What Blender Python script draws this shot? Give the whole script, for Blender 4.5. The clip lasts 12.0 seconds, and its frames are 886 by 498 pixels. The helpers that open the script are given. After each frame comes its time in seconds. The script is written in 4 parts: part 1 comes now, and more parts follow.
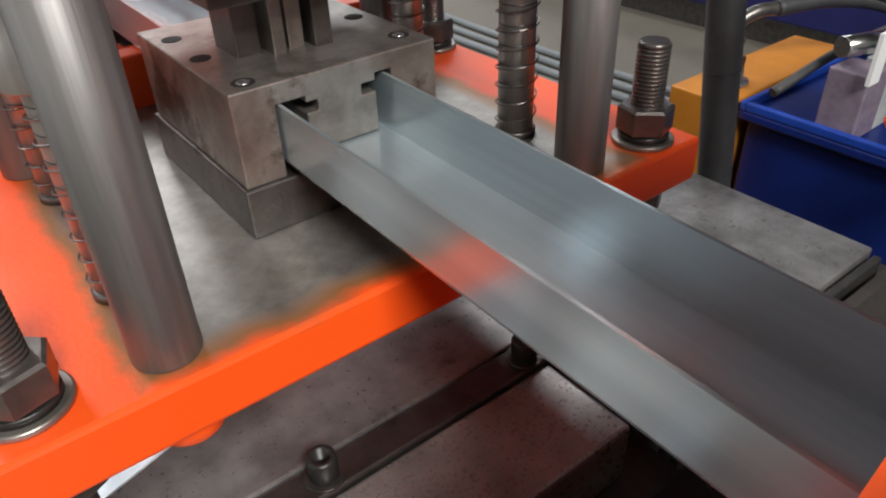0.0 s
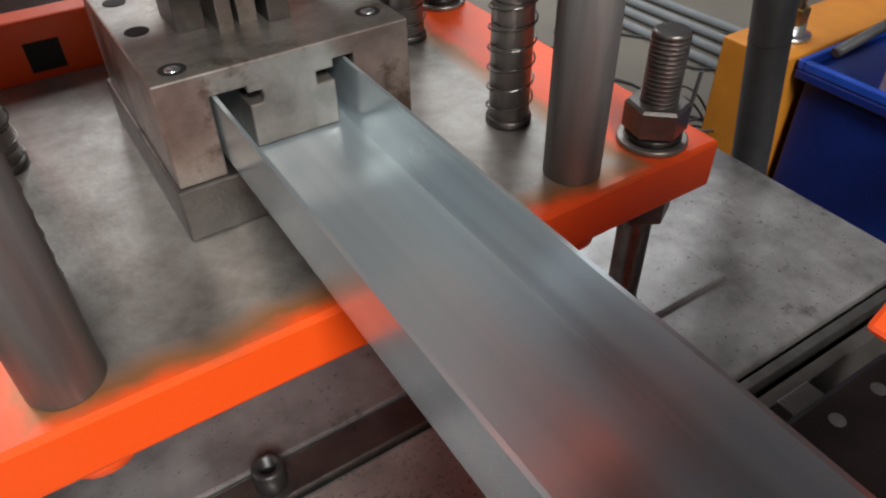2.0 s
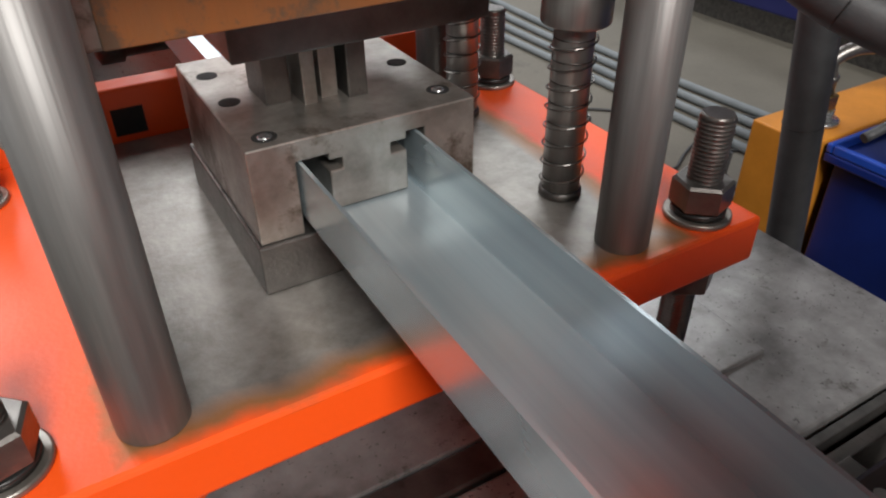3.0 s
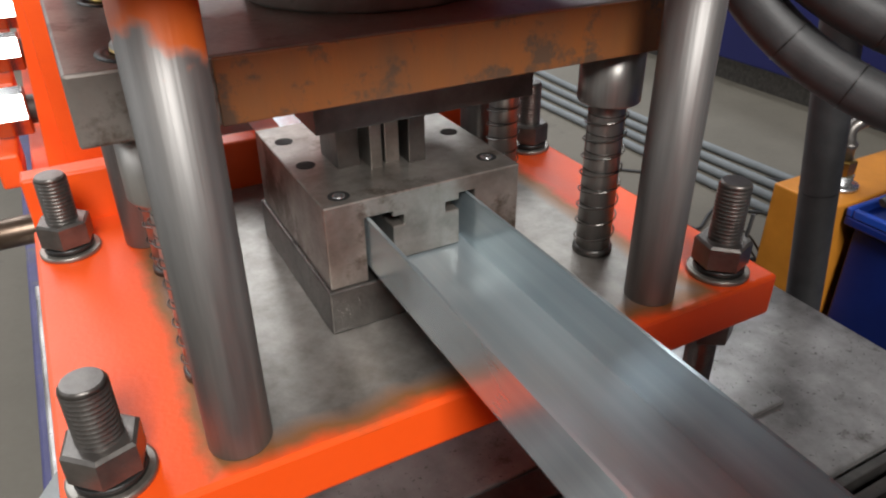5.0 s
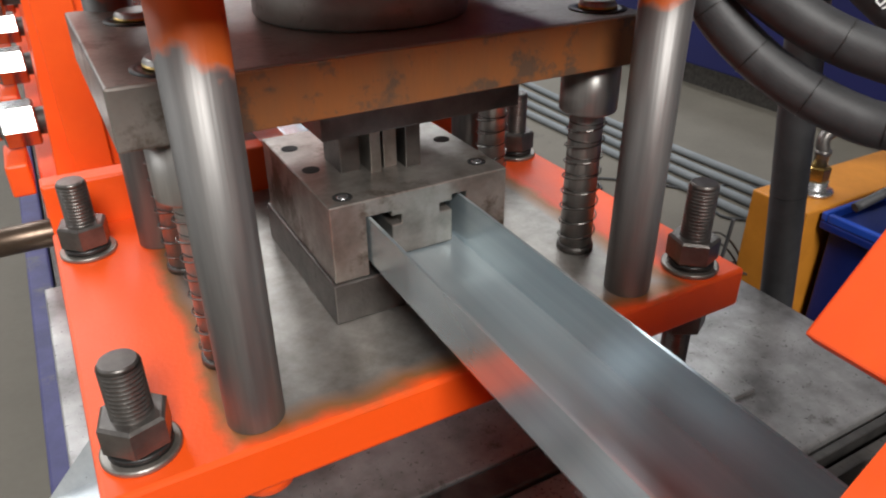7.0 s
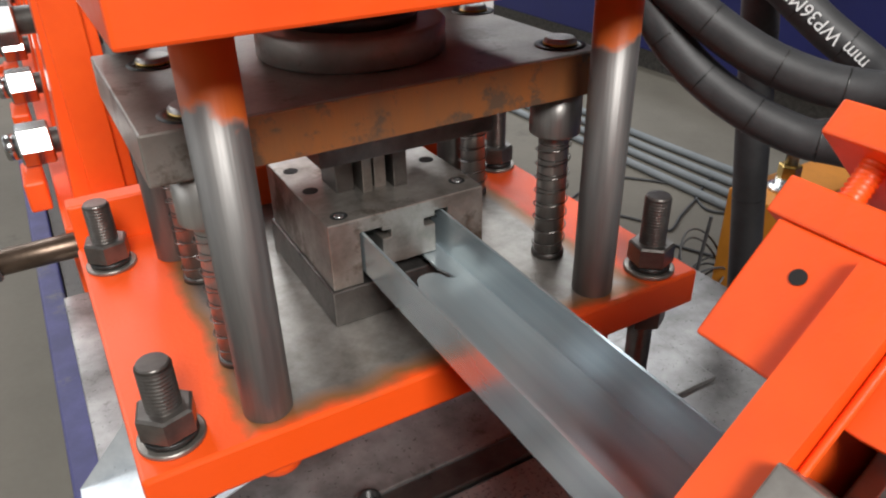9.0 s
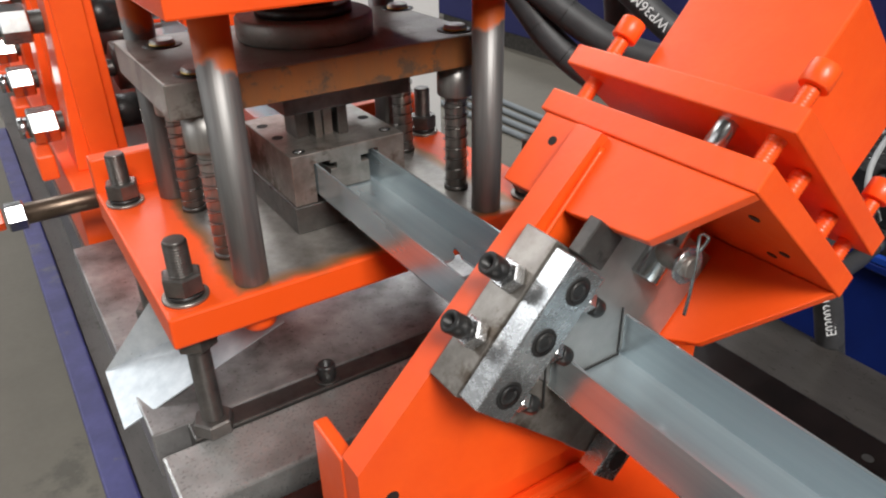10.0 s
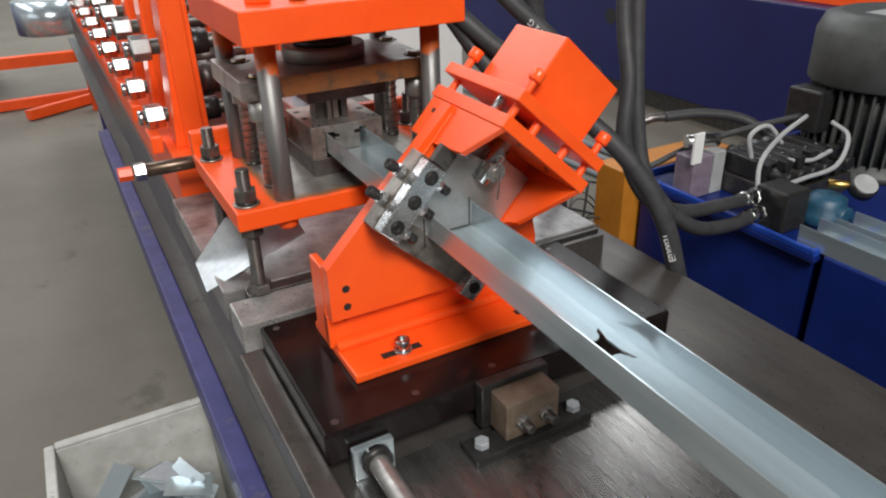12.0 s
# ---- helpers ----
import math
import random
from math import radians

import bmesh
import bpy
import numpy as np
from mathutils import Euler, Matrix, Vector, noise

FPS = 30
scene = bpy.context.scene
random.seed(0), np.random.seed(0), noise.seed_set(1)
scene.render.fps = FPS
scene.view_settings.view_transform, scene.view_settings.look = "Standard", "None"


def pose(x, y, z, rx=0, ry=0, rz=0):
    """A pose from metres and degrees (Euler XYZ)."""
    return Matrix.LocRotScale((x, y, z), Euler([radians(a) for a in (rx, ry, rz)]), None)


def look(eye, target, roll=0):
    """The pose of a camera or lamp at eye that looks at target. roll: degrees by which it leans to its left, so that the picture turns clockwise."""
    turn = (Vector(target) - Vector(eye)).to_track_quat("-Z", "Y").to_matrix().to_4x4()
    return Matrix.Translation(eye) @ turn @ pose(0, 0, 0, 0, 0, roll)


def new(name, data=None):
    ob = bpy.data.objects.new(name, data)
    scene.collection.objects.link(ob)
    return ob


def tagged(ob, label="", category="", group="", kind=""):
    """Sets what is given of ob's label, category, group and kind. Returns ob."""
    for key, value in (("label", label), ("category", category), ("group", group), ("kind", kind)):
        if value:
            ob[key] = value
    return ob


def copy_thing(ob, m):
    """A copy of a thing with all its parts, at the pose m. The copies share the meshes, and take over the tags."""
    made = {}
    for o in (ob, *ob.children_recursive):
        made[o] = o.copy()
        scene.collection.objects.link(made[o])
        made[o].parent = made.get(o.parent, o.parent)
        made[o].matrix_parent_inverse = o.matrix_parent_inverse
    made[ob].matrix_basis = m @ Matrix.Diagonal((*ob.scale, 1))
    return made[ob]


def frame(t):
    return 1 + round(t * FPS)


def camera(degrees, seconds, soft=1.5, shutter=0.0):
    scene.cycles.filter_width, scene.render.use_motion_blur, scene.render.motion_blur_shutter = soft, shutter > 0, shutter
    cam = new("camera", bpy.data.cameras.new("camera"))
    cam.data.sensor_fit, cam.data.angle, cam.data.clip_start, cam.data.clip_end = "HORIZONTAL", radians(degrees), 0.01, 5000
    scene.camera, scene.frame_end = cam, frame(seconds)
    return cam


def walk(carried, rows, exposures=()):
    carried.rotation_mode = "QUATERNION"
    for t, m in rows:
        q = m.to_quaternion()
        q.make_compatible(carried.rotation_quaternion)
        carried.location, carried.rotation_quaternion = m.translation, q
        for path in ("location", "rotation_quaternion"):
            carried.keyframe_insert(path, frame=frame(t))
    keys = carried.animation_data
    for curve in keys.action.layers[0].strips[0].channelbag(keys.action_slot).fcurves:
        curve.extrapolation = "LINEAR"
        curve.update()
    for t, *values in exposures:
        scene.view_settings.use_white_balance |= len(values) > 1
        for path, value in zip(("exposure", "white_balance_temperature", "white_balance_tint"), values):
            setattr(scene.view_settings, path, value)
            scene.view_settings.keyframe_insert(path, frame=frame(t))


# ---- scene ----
cam = camera(63.2, 12.0, soft=2.1)
PATH = [
    (0, (-0.115, -0.322, 1.161), (0.87, 1.004, 0.033), -2.3),
    (0.5, (-0.09, -0.317, 1.169), (0.876, 0.978, -0.01), 0.3),
    (1, (-0.055, -0.304, 1.169), (0.8, 0.988, -0.097), -0.2),
    (1.5, (-0.041, -0.298, 1.172), (0.785, 0.988, -0.118), -0.6),
    (2, (-0.042, -0.293, 1.171), (0.765, 0.997, -0.126), -1.3),
    (2.5, (-0.056, -0.294, 1.18), (0.757, 1.014, -0.095), -0.4),
    (3, (-0.07, -0.3, 1.181), (0.754, 1.122, 0.041), -0.6),
    (3.5, (-0.08, -0.305, 1.183), (0.725, 1.169, 0.097), -0.6),
    (5.5, (-0.109, -0.336, 1.212), (0.711, 1.199, 0.225), -0.4),
    (6, (-0.112, -0.339, 1.215), (0.712, 1.202, 0.241), -0.2),
    (6.5, (-0.116, -0.346, 1.212), (0.704, 1.191, 0.23), -0.9),
    (7, (-0.125, -0.362, 1.217), (0.72, 1.16, 0.233), -0.4),
    (9, (-0.142, -0.41, 1.257), (0.709, 1.102, 0.262), -1.3),
    (9.5, (-0.182, -0.488, 1.282), (0.721, 1.006, 0.306), -0.4),
    (10, (-0.225, -0.616, 1.284), (0.719, 0.857, 0.315), -1.1),
    (10.5, (-0.237, -0.697, 1.276), (0.695, 0.745, 0.252), -0.8),
    (11, (-0.251, -0.804, 1.291), (0.634, 0.666, 0.264), 0.8),
    (11.5, (-0.264, -0.92, 1.326), (0.559, 0.595, 0.313), -0.5),
    (12, (-0.337, -1.074, 1.376), (0.496, 0.5, 0.466), -1.7),
]
walk(cam, [(t, look(eye, target, roll)) for t, eye, target, roll in PATH], [(0.0, 0.04), (3.0, -0.03), (9.5, -0.05), (10.5, -0.21), (12.0, -0.22)])

# ---- light ----
world = bpy.data.worlds.new("hall_air")
world.use_nodes = True
world.node_tree.nodes["Background"].inputs[0].default_value = (0.75, 0.85, 1.0, 1)
world.node_tree.nodes["Background"].inputs[1].default_value = 0.25
scene.world = world


def area_lamp(x, y, z, sx, sy, watts, color, target):
    data = bpy.data.lights.new("unseen_lamp", "AREA")
    data.shape, data.size, data.size_y, data.energy, data.color = "RECTANGLE", sx, sy, watts, color
    ob = new("unseen_lamp", data)
    ob.matrix_world = look((x, y, z), target)
    return ob


# Unseen overhead strips, placed for their reflections in the steel web.
for lx in (-5.0, -1.6, 1.8, 5.2):
    area_lamp(lx, 7.7, 5.9, 1.3, 8.2, 325, (0.95, 0.98, 1.0), (lx, 7.7, 0))
area_lamp(-0.9, -4.5, 5.1, 2.2, 1.8, 520, (1.0, 0.98, 0.945), (0.05, 0, 0.95))
# Added low fill on the left, no real fixture; lifts left faces and press interior.
area_lamp(-6.5, 1.0, 3.4, 5.0, 2.4, 70, (0.97, 0.98, 1.0), (0, 0.5, 0.9))


# ---- materials ----
def nodes_of(name):
    m = bpy.data.materials.new(name)
    m.use_nodes = True
    t = m.node_tree
    return m, t, t.nodes["Principled BSDF"]


def add(t, kind, **values):
    n = t.nodes.new(kind)
    for key, v in values.items():
        n.inputs[key.replace("_", " ")].default_value = v
    return n


def surface(name, a, b, rough=0.5, metal=0.0, scale=40.0, grain=400.0, bump=0.05, spread=0.12, stretch=(1, 1, 1), spots=None, coat=0.0, spot_size=25.0, spot_at=0.62):
    """Two tones mixed by broad noise, fine grain in roughness and relief, and optional spots of a third tone."""
    m, t, p = nodes_of(name)
    co = t.nodes.new("ShaderNodeTexCoord")
    mp = t.nodes.new("ShaderNodeMapping")
    mp.inputs["Scale"].default_value = stretch
    t.links.new(co.outputs["Object"], mp.inputs[0])
    big = add(t, "ShaderNodeTexNoise", Scale=scale, Detail=5.0, Roughness=0.62)
    fine = add(t, "ShaderNodeTexNoise", Scale=grain, Detail=3.0, Roughness=0.6)
    t.links.new(mp.outputs[0], big.inputs["Vector"])
    t.links.new(mp.outputs[0], fine.inputs["Vector"])
    ramp = t.nodes.new("ShaderNodeValToRGB")
    ramp.color_ramp.elements[0].position, ramp.color_ramp.elements[1].position = 0.32, 0.68
    ramp.color_ramp.elements[0].color, ramp.color_ramp.elements[1].color = (*a, 1), (*b, 1)
    t.links.new(big.outputs["Fac"], ramp.inputs[0])
    out = ramp.outputs[0]
    if spots:
        sp = add(t, "ShaderNodeTexNoise", Scale=spot_size, Detail=6.0, Roughness=0.7)
        t.links.new(co.outputs["Object"], sp.inputs["Vector"])
        step = t.nodes.new("ShaderNodeMapRange")
        step.inputs["From Min"].default_value, step.inputs["From Max"].default_value = spot_at, spot_at + 0.08
        t.links.new(sp.outputs["Fac"], step.inputs[0])
        mix = t.nodes.new("ShaderNodeMix")
        mix.data_type = "RGBA"
        t.links.new(step.outputs[0], mix.inputs[0])
        t.links.new(out, mix.inputs[6])
        mix.inputs[7].default_value = (*spots, 1)
        out = mix.outputs[2]
    t.links.new(out, p.inputs["Base Color"])
    rr = t.nodes.new("ShaderNodeMapRange")
    rr.inputs["To Min"].default_value, rr.inputs["To Max"].default_value = max(0.02, rough - spread), min(1, rough + spread)
    t.links.new(fine.outputs["Fac"], rr.inputs[0])
    t.links.new(rr.outputs[0], p.inputs["Roughness"])
    p.inputs["Metallic"].default_value = metal
    p.inputs["Coat Weight"].default_value = coat
    p.inputs["Coat Roughness"].default_value = 0.12
    if bump:
        bp = t.nodes.new("ShaderNodeBump")
        bp.inputs["Strength"].default_value, bp.inputs["Distance"].default_value = bump, 0.002
        t.links.new(fine.outputs["Fac"], bp.inputs["Height"])
        t.links.new(bp.outputs[0], p.inputs["Normal"])
    return m


ORANGE = surface("orange_paint", (0.86, 0.080, 0.007), (0.94, 0.104, 0.010), 0.40, 0, 14, 160, 0.10, 0.1, coat=0.07)
GALV = surface("galvanised_steel", (0.44, 0.52, 0.56), (0.60, 0.68, 0.715), 0.23, 0.70, 42, 110, 0, 0.035, (1, 0.02, 1))
STUD = surface("dark_bolt_steel", (0.11, 0.100, 0.093), (0.19, 0.175, 0.163), 0.34, 0.75, 60, 500, 0.06, 0.1)
GALV_BRIGHT = surface("bright_galvanised_sheet", (0.46, 0.50, 0.535), (0.60, 0.635, 0.66), 0.32, 0.5, 60, 260, 0.03, 0.1, spots=(0.4, 0.43, 0.46))
GROUND = surface("ground_steel", (0.17, 0.152, 0.133), (0.40, 0.372, 0.34), 0.37, 0.75, 28, 500, 0.03, 0.12, spots=(0.12, 0.096, 0.075), spot_size=15, spot_at=0.54)
POST = surface("turned_post_steel", (0.28, 0.265, 0.25), (0.47, 0.45, 0.43), 0.38, 0.68, 30, 220, 0.04, 0.08, (3, 3, 0.15))
DARK = surface("dark_tool_steel", (0.085, 0.08, 0.077), (0.16, 0.15, 0.14), 0.42, 0.85, 40, 350, 0.1, 0.12, spots=(0.05, 0.047, 0.045))
BED = surface("worn_bed_steel", (0.060, 0.054, 0.050), (0.112, 0.101, 0.093), 0.32, 0.5, 12, 300, 0.06, 0.14, (1.6, 0.35, 1), spots=(0.048, 0.041, 0.035), spot_size=14, spot_at=0.58)
# Worn steel; pale streaks along y paint in the lamps' sheen.
BEDTOP = surface("worn_bed_top_sheen_streaks", (0.17, 0.162, 0.156), (0.38, 0.37, 0.36), 0.27, 0.9, 9, 40, 0.08, 0.12, (2.2, 0.2, 1), spots=(0.13, 0.118, 0.108), spot_size=14, spot_at=0.62)
BASE = surface("worn_mounting_steel", (0.15, 0.143, 0.14), (0.40, 0.39, 0.385), 0.32, 0.6, 18, 300, 0.06, 0.14, spots=(0.11, 0.10, 0.092), spot_size=26, spot_at=0.62)
# Lighter copy of the mounting steel: the sheen under the press is in its colour.
SHEEN_BAR = surface("bar_steel_with_painted_sheen", (0.26, 0.25, 0.24), (0.58, 0.565, 0.55), 0.30, 0.55, 16, 300, 0.06, 0.14, spots=(0.10, 0.09, 0.082), spot_size=20, spot_at=0.60)
BLACK = surface("black_oxide", (0.022, 0.022, 0.023), (0.05, 0.048, 0.046), 0.38, 0.5, 60, 500, 0.08, 0.1)
TABLE = surface("oiled_black_table", (0.006, 0.0045, 0.0045), (0.013, 0.009, 0.0085), 0.20, 0.0, 16, 200, 0.03, 0.08)
CHROME = surface("bright_plated_steel", (0.40, 0.40, 0.40), (0.54, 0.54, 0.53), 0.23, 1.0, 60, 400, 0.04, 0.08)
MILLED = surface("milled_bright_steel", (0.50, 0.505, 0.51), (0.70, 0.71, 0.72), 0.26, 0.92, 22, 200, 0.01, 0.1, (1, 1, 2), spots=(0.46, 0.455, 0.45), spot_size=30, spot_at=0.62)
RAM = surface("oil_stained_ram_steel", (0.165, 0.145, 0.127), (0.29, 0.262, 0.235), 0.40, 0.4, 18, 300, 0.05, 0.12, spots=(0.12, 0.095, 0.077), spot_size=22, spot_at=0.56)
RUSTY = surface("rust_stained_plate_edge", (0.33, 0.114, 0.029), (0.215, 0.102, 0.046), 0.5, 0.2, 16, 260, 0.12, 0.12, (1.6, 1, 0.35), spots=(0.13, 0.080, 0.050), spot_size=38, spot_at=0.54)
RUBBER = surface("hose_rubber", (0.030, 0.030, 0.032), (0.048, 0.048, 0.05), 0.55, 0, 50, 500, 0.08, 0.08)
BLUE = surface("blue_paint", (0.0035, 0.014, 0.115), (0.005, 0.020, 0.155), 0.40, 0, 12, 200, 0.06, 0.08, coat=0.06)
RIM = surface("bright_blue_rim_paint", (0.008, 0.042, 0.29), (0.013, 0.06, 0.36), 0.38, 0, 12, 200, 0.06, 0.08, coat=0.15)
PURPLE = surface("violet_blue_rail_paint", (0.024, 0.023, 0.11), (0.050, 0.048, 0.18), 0.48, 0, 20, 200, 0.06, 0.1, spots=(0.085, 0.08, 0.12), spot_size=12, spot_at=0.57)
NAVY = surface("navy_paint", (0.0045, 0.0062, 0.062), (0.0068, 0.0095, 0.085), 0.45, 0, 3, 120, 0.04, 0.08)
YELLOW = surface("amber_paint", (0.40, 0.15, 0.014), (0.50, 0.19, 0.02), 0.45, 0, 20, 200, 0.06, 0.1)
CONCRETE = surface("concrete_floor", (0.120, 0.107, 0.085), (0.165, 0.148, 0.119), 0.68, 0, 1.6, 60, 0.12, 0.12, spots=(0.095, 0.085, 0.068), spot_size=3.0)
WALL = surface("painted_hall_wall", (0.55, 0.56, 0.56), (0.63, 0.64, 0.64), 0.7, 0, 1.2, 40, 0.05, 0.1)
# Roof tone kept dark so the steel below mirrors little light.
ROOF = surface("dark_unseen_roof", (0.10, 0.098, 0.095), (0.15, 0.146, 0.14), 0.7, 0, 1.0, 30, 0.05, 0.1)
BLADE = surface("scuffed_grey_blade_steel", (0.36, 0.355, 0.345), (0.50, 0.49, 0.475), 0.36, 0.82, 26, 260, 0.03, 0.1, spots=(0.26, 0.25, 0.24), spot_size=22)
PIPE = surface("dull_blue_grey_pipe", (0.165, 0.182, 0.192), (0.205, 0.22, 0.228), 0.75, 0.1, 8, 200, 0.05, 0.1)
WHITE = surface("white_enamel", (0.76, 0.77, 0.76), (0.82, 0.82, 0.81), 0.45, 0, 6, 100, 0.04, 0.08)
BIN = surface("dirty_white_plastic", (0.34, 0.34, 0.315), (0.48, 0.48, 0.45), 0.55, 0, 18, 200, 0.08, 0.1, spots=(0.17, 0.18, 0.18), spot_size=38, spot_at=0.62)
MOTOR = surface("grey_green_motor_paint", (0.050, 0.054, 0.051), (0.078, 0.083, 0.078), 0.5, 0.1, 20, 200, 0.1, 0.1)
HOLE = surface("deep_dark", (0.008, 0.008, 0.008), (0.014, 0.013, 0.012), 0.7, 0, 50, 300, 0, 0.1)
BRASS = surface("brass", (0.52, 0.34, 0.10), (0.66, 0.45, 0.16), 0.3, 1.0, 50, 300, 0.04, 0.1)
PETROL = surface("petrol_blue_casting", (0.012, 0.055, 0.10), (0.02, 0.085, 0.145), 0.45, 0, 30, 250, 0.1, 0.1)
CABLE = surface("pale_grey_cable", (0.30, 0.31, 0.315), (0.40, 0.41, 0.41), 0.5, 0, 30, 300, 0.04, 0.1)
INK = surface("white_print", (0.7, 0.7, 0.7), (0.78, 0.78, 0.78), 0.6, 0, 30, 300, 0, 0.1)
CLEAR = surface("smoky_clear_plastic", (0.16, 0.125, 0.165), (0.24, 0.20, 0.25), 0.2, 0, 30, 300, 0.03, 0.05)
TAPE = surface("yellow_sticker", (0.50, 0.48, 0.02), (0.6, 0.58, 0.05), 0.5, 0, 30, 300, 0, 0.1)


def worn_plate():
    """Orange paint with the top face rubbed to bare steel under the tooling."""
    m, t, p = nodes_of("worn_orange_base_plate")
    co = t.nodes.new("ShaderNodeTexCoord")
    sep = t.nodes.new("ShaderNodeSeparateXYZ")
    t.links.new(co.outputs["Object"], sep.inputs[0])
    wav = add(t, "ShaderNodeTexNoise", Scale=16.0, Detail=5.0, Roughness=0.6)
    t.links.new(co.outputs["Object"], wav.inputs["Vector"])

    def math_node(op, a, b=None):
        n = t.nodes.new("ShaderNodeMath")
        n.operation = op
        for i, v in enumerate((a, b)):
            if v is None:
                continue
            if isinstance(v, (int, float)):
                n.inputs[i].default_value = v
            else:
                t.links.new(v, n.inputs[i])
        return n.outputs[0]

    ax = math_node("ABSOLUTE", math_node("SUBTRACT", sep.outputs[0], 0.068))
    ay = math_node("ABSOLUTE", math_node("SUBTRACT", sep.outputs[1], 0.085))
    d = math_node("MAXIMUM", math_node("SUBTRACT", ax, 0.152), math_node("SUBTRACT", ay, 0.156))
    d = math_node("ADD", d, math_node("MULTIPLY", math_node("SUBTRACT", wav.outputs["Fac"], 0.5), 0.030))
    mask = t.nodes.new("ShaderNodeMapRange")
    mask.inputs["From Min"].default_value, mask.inputs["From Max"].default_value = -0.014, 0.009
    t.links.new(d, mask.inputs[0])
    up = t.nodes.new("ShaderNodeMapRange")
    up.inputs["From Min"].default_value, up.inputs["From Max"].default_value = -0.0035, -0.0015
    t.links.new(sep.outputs[2], up.inputs[0])
    inv = math_node("SUBTRACT", 1.0, up.outputs[0])
    paint = math_node("MAXIMUM", mask.outputs[0], inv)
    steel = t.nodes.new("ShaderNodeValToRGB")
    steel.color_ramp.elements[0].position, steel.color_ramp.elements[1].position = 0.36, 0.62
    steel.color_ramp.elements[0].color, steel.color_ramp.elements[1].color = (0.215, 0.198, 0.18, 1), (0.36, 0.34, 0.316, 1)
    n2 = add(t, "ShaderNodeTexNoise", Scale=32.0, Detail=6.0, Roughness=0.68)
    t.links.new(co.outputs["Object"], n2.inputs["Vector"])
    t.links.new(n2.outputs["Fac"], steel.inputs[0])
    thin = t.nodes.new("ShaderNodeMix")
    thin.data_type = "RGBA"
    dust = t.nodes.new("ShaderNodeMapRange")
    dust.inputs["From Max"].default_value = 0.55
    t.links.new(paint, dust.inputs[0])
    t.links.new(dust.outputs[0], thin.inputs[0])
    t.links.new(steel.outputs[0], thin.inputs[6])
    thin.inputs[7].default_value = (0.30, 0.128, 0.05, 1)
    cover = t.nodes.new("ShaderNodeMapRange")
    cover.inputs["From Min"].default_value, cover.inputs["From Max"].default_value = 0.58, 0.97
    t.links.new(paint, cover.inputs[0])
    mix = t.nodes.new("ShaderNodeMix")
    mix.data_type = "RGBA"
    t.links.new(cover.outputs[0], mix.inputs[0])
    t.links.new(thin.outputs[2], mix.inputs[6])
    mix.inputs[7].default_value = (0.90, 0.092, 0.009, 1)
    t.links.new(mix.outputs[2], p.inputs["Base Color"])
    t.links.new(math_node("MULTIPLY", math_node("SUBTRACT", 1.0, paint), 0.7), p.inputs["Metallic"])
    fine = add(t, "ShaderNodeTexNoise", Scale=300.0, Detail=3.0)
    t.links.new(co.outputs["Object"], fine.inputs["Vector"])
    rr = t.nodes.new("ShaderNodeMapRange")
    rr.inputs["To Min"].default_value, rr.inputs["To Max"].default_value = 0.32, 0.5
    t.links.new(n2.outputs["Fac"], rr.inputs[0])
    t.links.new(rr.outputs[0], p.inputs["Roughness"])
    bp = t.nodes.new("ShaderNodeBump")
    bp.inputs["Strength"].default_value, bp.inputs["Distance"].default_value = 0.08, 0.002
    t.links.new(fine.outputs["Fac"], bp.inputs["Height"])
    t.links.new(bp.outputs[0], p.inputs["Normal"])
    return m


